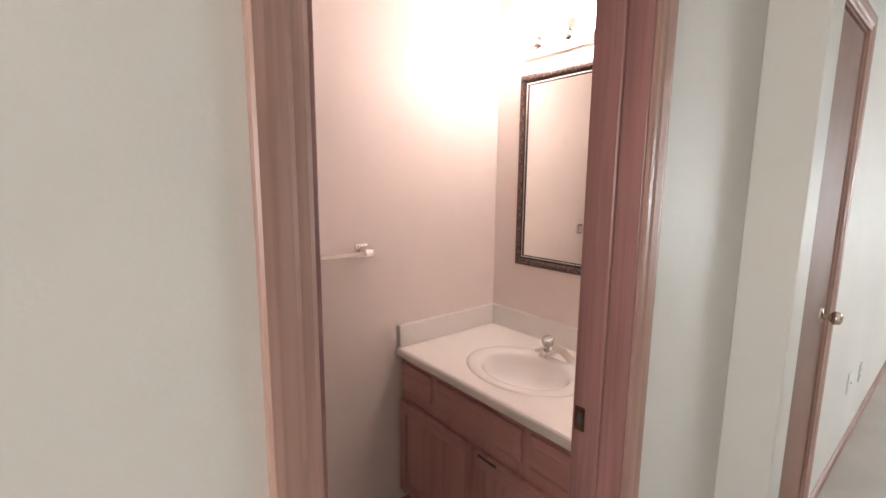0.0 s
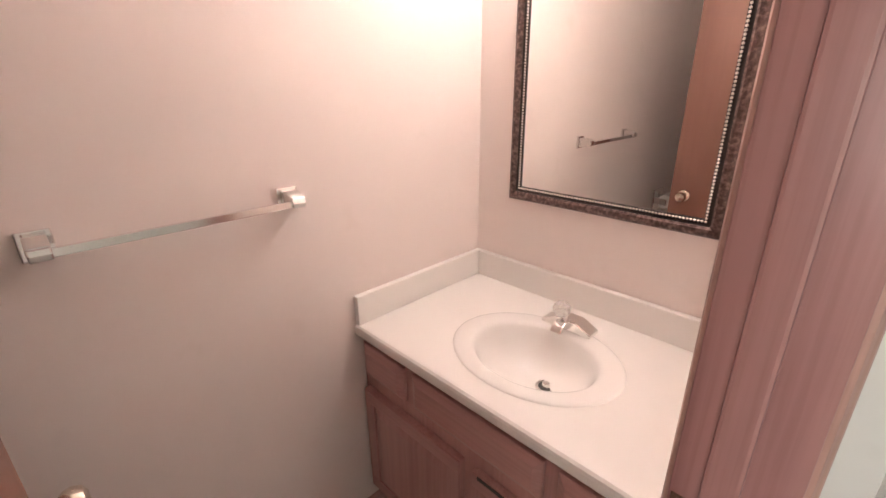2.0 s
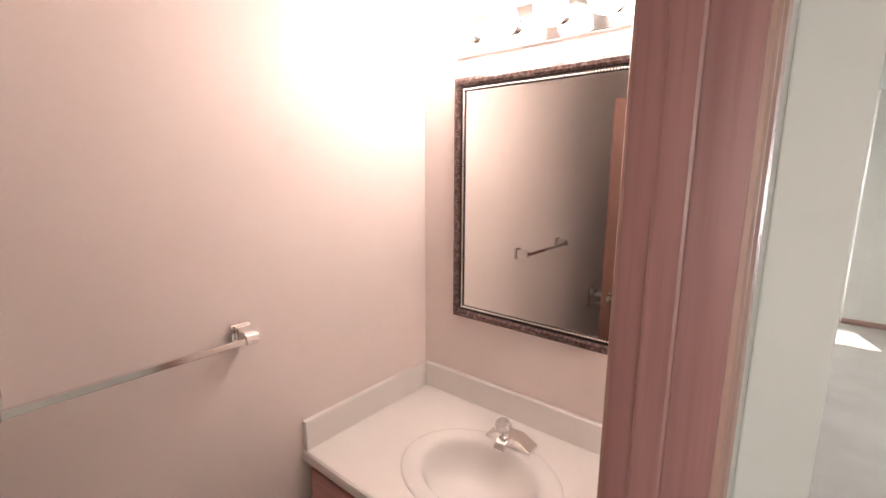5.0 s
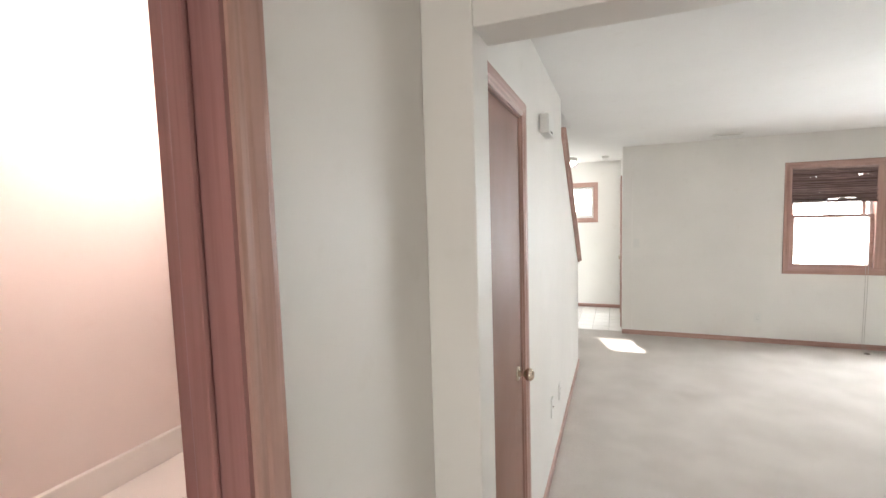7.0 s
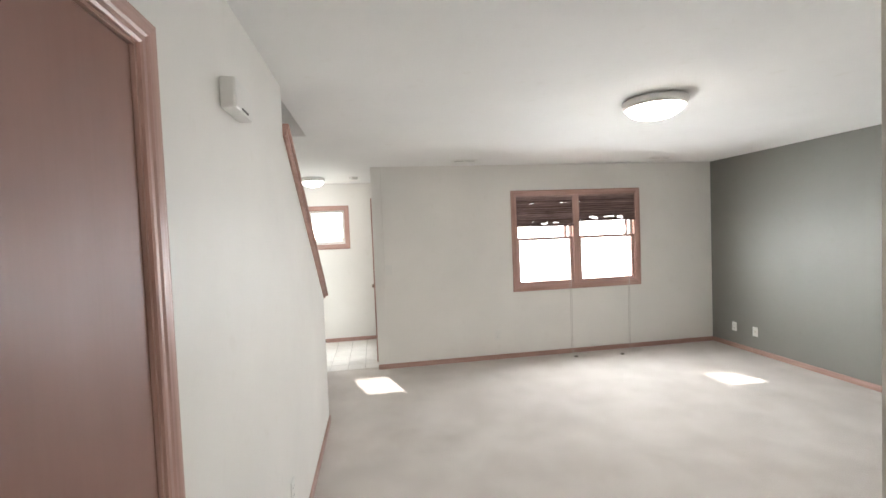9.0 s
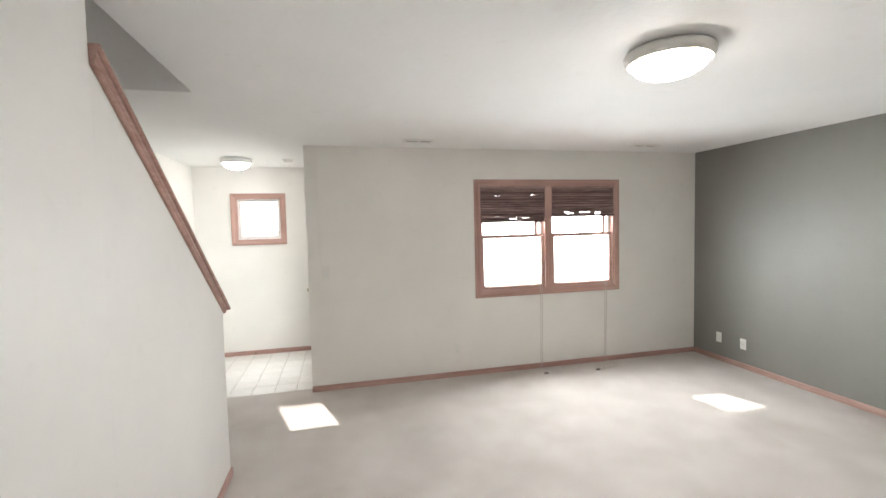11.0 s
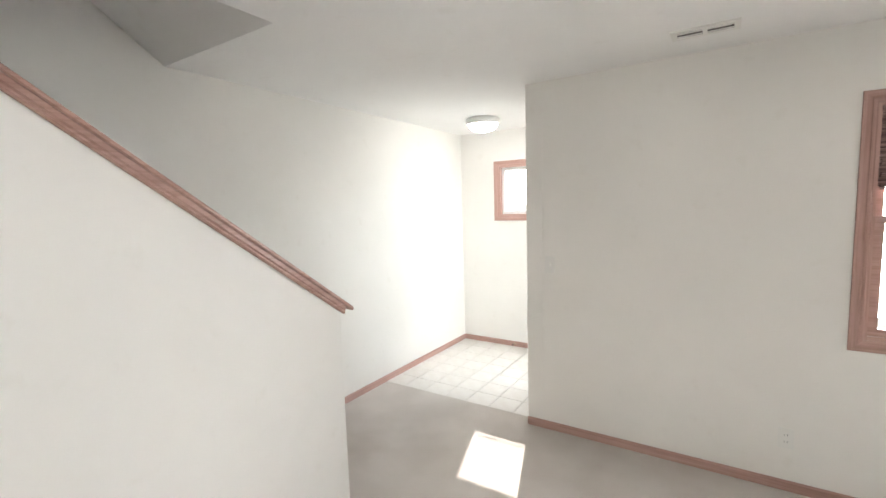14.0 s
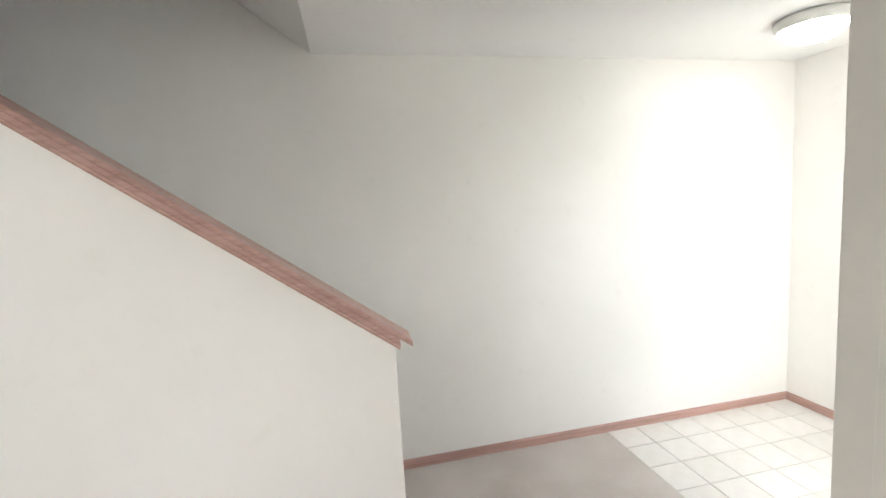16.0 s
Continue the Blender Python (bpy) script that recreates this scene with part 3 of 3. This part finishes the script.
# ---- ceiling fixtures ----
def ceiling_lamp(x, y, r, lit=DIFFUSER, group="flush ceiling lamps"):
    lamp = thing("ceiling_lamp", "white flush ceiling lamp with a lit glass dome", "ceiling lamp", group, at=(x, y, H))
    part("canopy", lathe(bmesh.new(), [(0, -0.001), (r * 0.9, -0.001), (r * 0.9, -0.014), (r * 0.8, -0.016)], n=48), PLASTIC, lamp, smooth=True)
    part("band", lathe(bmesh.new(), [(r * 0.8, -0.012), (r * 0.985, -0.012), (r, -0.017), (r * 0.985, -0.040), (r * 0.95, -0.056), (r * 0.92, -0.060), (r * 0.87, -0.057), (r * 0.86, -0.048)], n=48), PLASTIC, lamp, "white flared metal band", smooth=True)
    part("diffuser", lathe(bmesh.new(), [(r * 0.862, -0.050), (r * 0.85, -0.066), (r * 0.76, -0.090), (r * 0.56, -0.112), (r * 0.26, -0.125), (0, -0.128)], n=48), lit, lamp, "lit frosted glass dome", smooth=True)
    return lamp


ceiling_lamp(2.31, 4.33, 0.20)
ceiling_lamp(-0.33, 7.87, 0.165, ENTRY_DIFFUSER)


def ceiling_vent(x0, x1, y, w):
    v = thing("ceiling_vent", "white metal ceiling air register", "vent", "ceiling registers")
    e, xm, lo = 0.026, (x0 + x1) / 2, H - 0.010
    part("backing", boxes((x0 + 0.01, y - w / 2 + 0.01, H - 0.006, x1 - 0.01, y + w / 2 - 0.01, H - 0.001)), GREYPLATE, v)
    part("frame", boxes((x0, y - w / 2, lo, x1, y - w / 2 + e, H), (x0, y + w / 2 - e, lo, x1, y + w / 2, H), (x0, y - w / 2 + e, lo, x0 + e, y + w / 2 - e, H), (x1 - e, y - w / 2 + e, lo, x1, y + w / 2 - e, H), (xm - 0.010, y - w / 2 + e, lo, xm + 0.010, y + w / 2 - e, H)), PLASTIC, v)
    n = 2
    for i in range(n):
        yy = y - w / 2 + 0.022 + (w - 0.044) * (i + 0.5) / n
        bm = prism(bmesh.new(), [(-0.002, -0.003), (0.002, -0.0065), (0.003, -0.006), (-0.001, -0.0025)], lambda u, q, s, yy=yy: (s, yy + u, H - 0.003 + q), x0 + 0.018, x1 - 0.018)
        part("slat", bm, PLASTIC, v)
    return v


ceiling_vent(1.38, 1.67, 6.63, 0.13)
ceiling_vent(3.84, 4.13, 6.61, 0.13)
sd = thing("smoke_detector", "small round white smoke detector on the ceiling", "smoke detector", at=(0.22, 7.89, H))
part("base", lathe(bmesh.new(), [(0, -0.001), (0.06, -0.001), (0.06, -0.014), (0.055, -0.016)]), PLASTIC, sd, smooth=True)
part("cover", lathe(bmesh.new(), [(0.052, -0.015), (0.045, -0.034), (0.02, -0.038), (0, -0.038)]), PLASTIC, sd, smooth=True)


# ---- wall plates ----
def plate(name, at, way, label, category, group, kind="outlet"):
    t = thing(name, label, category, group)
    m = Matrix.Translation(at) @ Vector(way).to_track_quat("Z", "Y").to_matrix().to_4x4()
    bm = bx(bmesh.new(), -0.036, -0.058, 0.0, 0.036, 0.058, 0.006)
    bmesh.ops.bevel(bm, geom=bm.edges[:], offset=0.002, segments=2, affect="EDGES")
    bm.transform(m)
    part("cover_plate", bm, PLASTIC, t)
    if kind == "outlet":
        for s in (-1, 1):
            bm = lathe(bmesh.new(), [(0.017, 0.005), (0.017, 0.0075), (0.0, 0.0078)], m @ Matrix.Translation((0, s * 0.02, 0)), 16)
            sock = part("socket", bm, PLASTIC, t)
            bm = boxes((-0.008, -0.005, 0.0078, -0.006, 0.005, 0.0084), (0.006, -0.005, 0.0078, 0.008, 0.005, 0.0084))
            bm.transform(m @ Matrix.Translation((0, s * 0.02, 0)))
            part("slot", bm, GREYPLATE, sock)
    elif kind == "switch":
        bm = bx(bmesh.new(), -0.005, -0.012, 0.005, 0.005, 0.012, 0.016)
        bm.transform(m @ Matrix.Rotation(radians(12), 4, "X"))
        part("toggle", bm, PLASTIC, t)
    else:
        part("jack", lathe(bmesh.new(), [(0.008, 0.005), (0.008, 0.010), (0.004, 0.014), (0, 0.014)], m, 12), CHROME, t)
    return t


plate("wall_outlet", (1.95, 7.0, 0.30), (0, -1, 0), "white wall outlet plate low on the cream wall", "outlet", "wall outlets")
plate("wall_outlet", (5.0, 6.63, 0.27), (-1, 0, 0), "white wall outlet plate on the grey-green wall", "outlet", "wall outlets")
plate("cable_plate", (5.0, 6.32, 0.265), (-1, 0, 0), "white cable jack plate on the grey-green wall", "cable plate", "", "jack")
plate("wall_outlet", (0.0, 3.93, 0.37), (1, 0, 0), "white wall outlet plate low on the closet wall", "outlet", "wall outlets")
plate("cable_plate", (0.0, 3.54, 0.42), (1, 0, 0), "white cable jack plate low on the closet wall", "cable plate", "", "jack")
plate("light_switch", (0.62, 7.0, 1.20), (0, -1, 0), "white light switch plate with a toggle", "switch", "", "switch")
plate("light_switch", (-1.0, 5.56, 1.24), (1, 0, 0), "white light switch plate on the stair wall", "switch", "", "switch")

chime = thing("door_chime", "white plastic door chime box high on the wall", "door chime")
part("housing", boxes((0.0, 3.18, 2.045, 0.05, 3.375, 2.145)), PLASTIC, chime, bevel=0.008)
part("grille", boxes((0.046, 3.24, 2.054, 0.052, 3.31, 2.06)), GREYPLATE, chime)

# spring stop on the entry baseboard
stop = thing("door_stop_bumper", "small brass door stop on the entry baseboard", "door stop")
away = Vector((0, -1, 0)).to_track_quat("Z", "Y").to_matrix().to_4x4()
part("rod", lathe(bmesh.new(), [(0.011, 0.0), (0.011, 0.004), (0.005, 0.006), (0.005, 0.055)], Matrix.Translation((-0.34, 8.578, 0.035)) @ away, 12), BRASS, stop, smooth=True)
part("rubber_tip", lathe(bmesh.new(), [(0.008, 0.054), (0.009, 0.066), (0.006, 0.07), (0, 0.07)], Matrix.Translation((-0.34, 8.578, 0.035)) @ away, 12), GREYPLATE, stop, "dark rubber tip", smooth=True)

# ---- bathroom things ----
VX0, VX1, VF, VB = -1.158, -0.228, 1.412, 1.963
CT = 0.778
vanity = thing("vanity_cabinet", "reddish oak vanity cabinet with raised panel doors", "vanity")
part("face_frame", wall_y(VF, VF + 0.02, VX0, VX1, CT - 0.037, (), 0.10), CABZ, vanity, bevel=0.0015)
part("side_panel", boxes((VX0, VF + 0.0205, 0.10, VX0 + 0.016, VB, CT - 0.037)), CABZ, vanity)
part("side_panel", boxes((VX1 - 0.016, VF + 0.0205, 0.10, VX1, VB, CT - 0.037)), CABZ, vanity)
part("bottom_panel", boxes((VX0 + 0.0165, VF + 0.0205, 0.10, VX1 - 0.0165, VB, 0.116)), CABZ, vanity)
part("toe_kick", boxes((VX0, VF + 0.07, 0.0, VX1, VB, 0.099)), CABX, vanity)


def panel_front(name, x0, x1, z0, z1, arch=True):
    """A drawer or door front: a bevelled slab whose field is sunk and raised again."""
    y = VF - 0.019
    if arch:
        f = part(name, boxes((x0, y, z0, x1, VF - 0.0005, z1)), CABZ, vanity, bevel=0.004)
    else:
        bm, c = bmesh.new(), 0.022
        rings = [[bm.verts.new((px, yy, pz)) for px, pz in ((x0 + d, z0 + d), (x1 - d, z0 + d), (x1 - d, z1 - d), (x0 + d, z1 - d))] for d, yy in ((0, VF - 0.0005), (0, y + 0.010), (0.003, y + 0.007), (c, y - 0.002))]
        bm.faces.new(rings[-1])
        for p, q in zip(rings, rings[1:]):
            for i in range(4):
                bm.faces.new((p[i], p[(i + 1) % 4], q[(i + 1) % 4], q[i]))
        f = part(name, bm, CABX, vanity)
    if arch:
        w = 0.048
        for za, zb in ((z1 - w, z1 - 0.003), (z0 + 0.003, z0 + w)):
            part("frame_rail", boxes((x0 + 0.003, y - 0.005, za, x1 - 0.003, y + 0.001, zb)), CABX, f, bevel=0.0015)
        for xa, xb in ((x0 + 0.003, x0 + w), (x1 - w, x1 - 0.003)):
            part("frame_stile", boxes((xa, y - 0.0048, z0 + w, xb, y + 0.001, z1 - w)), CABZ, f, bevel=0.0015)
        bm = bmesh.new()
        a, b = w + 0.006, w + 0.028
        lo = [bm.verts.new((px, y - 0.0005, pz)) for px, pz in ((x0 + a, z0 + a), (x1 - a, z0 + a), (x1 - a, z1 - a), (x0 + a, z1 - a))]
        hi = [bm.verts.new((px, y - 0.0055, pz)) for px, pz in ((x0 + b, z0 + b), (x1 - b, z0 + b), (x1 - b, z1 - b), (x0 + b, z1 - b))]
        bm.faces.new(hi)
        for i in range(4):
            bm.faces.new((lo[i], lo[(i + 1) % 4], hi[(i + 1) % 4], hi[i]))
        part("raised_panel", bm, CABZ, f)
    return f


panel_front("drawer_front", -1.143, -0.948, 0.598, 0.712, False)
panel_front("drawer_front", -0.912, -0.482, 0.598, 0.712, False)
panel_front("drawer_front", -0.446, -0.252, 0.598, 0.712, False)
panel_front("cabinet_door", -1.143, -0.716, 0.13, 0.548)
panel_front("cabinet_door", -0.676, -0.252, 0.13, 0.548)
part("finger_pull", boxes((-0.655, VF - 0.0265, 0.537, -0.570, VF - 0.0235, 0.5465)), GREYPLATE, vanity, "dark finger groove", bevel=0.001)

# worktop with an oval hole, rounded front and a splash on two sides
SX, SY, RX, RY = -0.678, 1.645, 0.245, 0.195
top_ob = thing("countertop", "off-white laminate vanity top with backsplash", "countertop")
bm = bmesh.new()
x0, x1, y0, y1 = VX0 + 0.0, VX1 - 0.002, 1.40, 1.961
N = 64
inner, outer = [], []
for i in range(N):
    a = 2 * math.pi * i / N
    c, s = math.cos(a), math.sin(a)
    inner.append((SX + RX * 0.93 * c, SY + RY * 0.93 * s))
    k = min(((x1 - SX) / c if c > 1e-6 else 9), ((x0 - SX) / c if c < -1e-6 else 9), ((y1 - SY) / s if s > 1e-6 else 9), ((y0 - SY) / s if s < -1e-6 else 9))
    outer.append((SX + k * c, SY + k * s))
for cx, cy in ((x0, y0), (x1, y0), (x1, y1), (x0, y1)):
    j = min(range(N), key=lambda i: (outer[i][0] - cx) ** 2 + (outer[i][1] - cy) ** 2)
    outer[j] = (cx, cy)
rings = [[bm.verts.new((px, py, z)) for px, py in row] for row, z in ((inner, CT - 0.034), (inner, CT), (outer, CT), (outer, CT - 0.034))]
for p, q in zip(rings, rings[1:]):
    for i in range(N):
        bm.faces.new((p[i], p[(i + 1) % N], q[(i + 1) % N], q[i]))
part("slab", bm, LAMINATE, top_ob)
nose = [(1.40, CT), (1.392, CT - 0.001), (1.386, CT - 0.006), (1.384, CT - 0.014), (1.384, CT - 0.03), (1.387, CT - 0.036), (1.40, CT - 0.036)]
part("front_nosing", prism(bmesh.new(), nose, lambda u, v, s: (s, u, v), x0, x1), LAMINATE, top_ob)
part("back_splash", boxes((VX0 + 0.02, 1.943, CT + 0.0005, x1, 1.9635, CT + 0.098)), LAMINATE, top_ob, bevel=0.004)
part("side_splash", boxes((VX0 - 0.0005, 1.39, CT + 0.0005, VX0 + 0.0195, 1.9635, CT + 0.098)), LAMINATE, top_ob, bevel=0.004)

sink = thing("sink", "white oval porcelain drop-in basin", "sink", at=(SX, SY, CT))
part("bowl", lathe(bmesh.new(), [(1.0, 0.0005), (0.992, 0.0032), (0.97, 0.0052), (0.93, 0.0062), (0.86, 0.0058), (0.79, 0.0035), (0.745, -0.001), (0.715, -0.009), (0.685, -0.024), (0.645, -0.045), (0.57, -0.075), (0.42, -0.10), (0.22, -0.113), (0.10, -0.118), (0.0, -0.118)], Matrix(), 64, RX, RY), PORCELAIN, sink, smooth=True)
dr = part("drain", lathe(bmesh.new(), [(0.031, -0.113), (0.027, -0.111), (0.022, -0.112), (0.0215, -0.117)], Matrix.Translation((0.030, 0.028, 0))), CHROME, sink, "chrome drain ring", smooth=True)
part("stopper", lathe(bmesh.new(), [(0.012, -0.116), (0.012, -0.104), (0.010, -0.101), (0, -0.1)], Matrix.Translation((0.030, 0.028, 0))), CHROME, dr, smooth=True)
part("drain_shadow_gap", lathe(bmesh.new(), [(0.0218, -0.1125), (0.0, -0.1125)], Matrix.Translation((0.030, 0.028, 0))), GREYPLATE, dr)

faucet = thing("faucet", "chrome centre-set faucet with clear acrylic knob", "faucet", at=(-0.674, 1.822, CT + 0.007))
bm = bmesh.new()
prism(bm, [(-0.080, 0.0), (0.080, 0.0), (0.080, 0.010), (0.034, 0.034), (-0.034, 0.034), (-0.080, 0.010)], lambda u, v, s: (u, s, v), -0.026, 0.026)
part("body", bm, CHROME, faucet, bevel=0.003)
bm = prism(bmesh.new(), [(-0.01, 0.008), (-0.01, 0.036), (-0.05, 0.040), (-0.068, 0.032), (-0.08, 0.014), (-0.068, 0.010), (-0.056, 0.02), (-0.04, 0.018)], lambda u, v, s: (s, u, v), -0.017, 0.017)
part("spout", bm, CHROME, faucet, bevel=0.003)
part("stem", lathe(bmesh.new(), [(0.017, 0.026), (0.015, 0.045), (0.010, 0.05), (0, 0.05)], Matrix.Translation((-0.010, -0.018, 0))), CHROME, faucet, smooth=True)
part("handle", lathe(bmesh.new(), [(0.012, 0.048), (0.02, 0.053), (0.026, 0.066), (0.026, 0.078), (0.021, 0.086), (0.010, 0.089), (0, 0.089)], Matrix.Translation((-0.010, -0.022, 0)) @ Matrix.Rotation(radians(10), 4, "X"), n=10), ACRYL, faucet, "clear faceted acrylic knob")

# framed mirror
MX0, MX1, MZ0, MZ1, MY = -1.008, -0.362, 1.102, 1.938, 1.9645
mir = thing("wall_mirror", "wall mirror in a mottled bronze frame with silver beading", "mirror")
FW = 0.046
part("mirror_glass", boxes((MX0 + FW - 0.004, MY - 0.012, MZ0 + FW - 0.004, MX1 - FW + 0.004, MY - 0.008, MZ1 - FW + 0.004)), MIRROR, mir)
prof = [(0, 0), (0, 0.016), (0.004, 0.022), (0.012, 0.026), (0.022, 0.025), (0.028, 0.020), (0.028, 0)]
inner = [(0.0282, 0), (0.0282, 0.018), (0.033, 0.0165), (0.040, 0.017), (0.046, 0.014), (0.046, 0)]
for e, s in ((MX0, 1), (MX1, -1)):
    side = part("frame_side", prism(bmesh.new(), prof, lambda u, v, t, e=e, s=s: (e + s * u, MY - v, t), MZ0, MZ1, 1.0, -1.0), BRONZE, mir)
    part("inner_band", prism(bmesh.new(), inner, lambda u, v, t, e=e, s=s: (e + s * u, MY - v, t), MZ0, MZ1, 1.0, -1.0), BLACKBAND, side, "black inner band of the frame")
for e, s in ((MZ0, 1), (MZ1, -1)):
    rail = part("frame_rail", prism(bmesh.new(), prof, lambda u, v, t, e=e, s=s: (t, MY - v, e + s * u), MX0, MX1, 1.0, -1.0), BRONZE, mir)
    part("inner_band", prism(bmesh.new(), inner, lambda u, v, t, e=e, s=s: (t, MY - v, e + s * u), MX0, MX1, 1.0, -1.0), BLACKBAND, rail, "black inner band of the frame")
bm = bmesh.new()
q = 0.0405
def bead(x, z):
    bmesh.ops.create_icosphere(bm, subdivisions=1, radius=0.0036, matrix=Matrix.Translation((x, MY - 0.019, z)))
nx, nz = int((MX1 - MX0 - 2 * q) / 0.0085), int((MZ1 - MZ0 - 2 * q) / 0.0085)
for i in range(nx + 1):
    for z in (MZ0 + q, MZ1 - q):
        bead(MX0 + q + (MX1 - MX0 - 2 * q) * i / nx, z)
for i in range(1, nz):
    for x in (MX0 + q, MX1 - q):
        bead(x, MZ0 + q + (MZ1 - MZ0 - 2 * q) * i / nz)
tagged(part("beading", bm, BEAD, mir, "silver bead moulding"), kind="stuff")

# vanity light
bar = thing("vanity_light", "chrome bar vanity light with lit globe bulbs", "wall lamp")
part("backplate", boxes((-1.005, 1.945, 2.0, -0.395, 1.9648, 2.115)), CHROME, bar, bevel=0.004)
for i in range(4):
    m = Matrix.Translation((-0.925 + 0.15 * i, 1.945, 2.058)) @ Vector((0, -1, 0)).to_track_quat("Z", "Y").to_matrix().to_4x4()
    soc = part("socket", lathe(bmesh.new(), [(0.024, 0.0), (0.022, 0.03), (0.018, 0.036)], m, 20), CHROME, bar, smooth=True)
    part("bulb", lathe(bmesh.new(), [(0.015, 0.034)] + [(0.046 * math.sin(a), 0.080 - 0.046 * math.cos(a)) for a in [0.5 + 0.264 * k for k in range(10)]] + [(0, 0.126)], m, 24), BULB, soc, "lit globe bulb", smooth=True)

# towel bar
tb = thing("towel_bar", "chrome towel bar on the blush wall", "towel bar")
part("bar", boxes((-1.108, 0.752, 1.197, -1.096, 1.24, 1.213)), CHROME, tb, bevel=0.0015)
for y in (0.752, 1.225):
    part("wall_plate", boxes((-1.1599, y - 0.026, 1.181, -1.151, y + 0.026, 1.237)), CHROME, tb, bevel=0.003)
    bm = prism(bmesh.new(), [(-1.1505, -0.020), (-1.125, -0.013), (-1.092, -0.012), (-1.088, 0.0), (-1.092, 0.012), (-1.105, 0.02), (-1.128, 0.024), (-1.1505, 0.024)], lambda u, v, s: (u, s, 1.207 + v), y - 0.017, y + 0.017)
    part("bracket", bm, CHROME, tb, bevel=0.003)

# paper holder
ph = thing("paper_holder", "chrome paper holder with a short white roll", "paper holder")
part("backplate", boxes((-1.16, 0.02, 0.66, -1.148, 0.17, 0.80)), CHROME, ph, bevel=0.003)
for y in (0.025, 0.155):
    part("arm", boxes((-1.149, y, 0.71, -1.07, y + 0.012, 0.75)), CHROME, ph, bevel=0.003)
part("paper_roll", lathe(bmesh.new(), [(0.02, -0.055), (0.045, -0.055), (0.045, 0.055), (0.02, 0.055)], Matrix.Translation((-1.085, 0.096, 0.73)) @ Matrix.Rotation(radians(90), 4, "X"), 28), PAPER, ph, smooth=True)

# ---- outside ----
structure("ground", boxes((-400, -400, -0.5, 400, 400, -0.2)), LAWN, "pale dry lawn", "ground")
# unseen stepped slab, added to cut the window's sun down to a patch
structure("sun_blocker", boxes((0.62, 7.16, 2.66, 2.8, 9.15, 2.8), (2.8, 7.16, 2.66, 5.6, 8.80, 2.8)), BLOCKER_PAINT, "unseen pale slab added to shade the window from the sun", "roof")

# ---- entry tiles ----
S = 0.2135
meshes = {}
xs = [-0.997 + S * i for i in range(7)]
ys = [7.087 + S * i for i in range(7)]
def tile_piece(a, b, c, d):
    w, h = round(b - a - 0.005, 4), round(d - c - 0.005, 4)
    if (w, h) not in meshes:
        bm = bx(bmesh.new(), 0, 0, -0.012, w, h, 0.002)
        ed = [e for e in bm.edges if all(v.co.z > 0 for v in e.verts)]
        bmesh.ops.bevel(bm, geom=ed, offset=0.0025, segments=1, affect="EDGES")
        me = bpy.data.meshes.new("floor_tile")
        bm.to_mesh(me)
        bm.free()
        me.materials.append(TILE)
        meshes[(w, h)] = me
    ob = new("floor_tile", meshes[(w, h)])
    ob.location, ob.parent = (a + 0.0025, c + 0.0025, 0.0), entry_floor
for a, b in zip(xs, xs[1:] + [0.45]):
    for c, d in zip(ys, ys[1:] + [8.578]):
        if b - a > 0.02:
            tile_piece(a, min(b, 0.45), c, d)
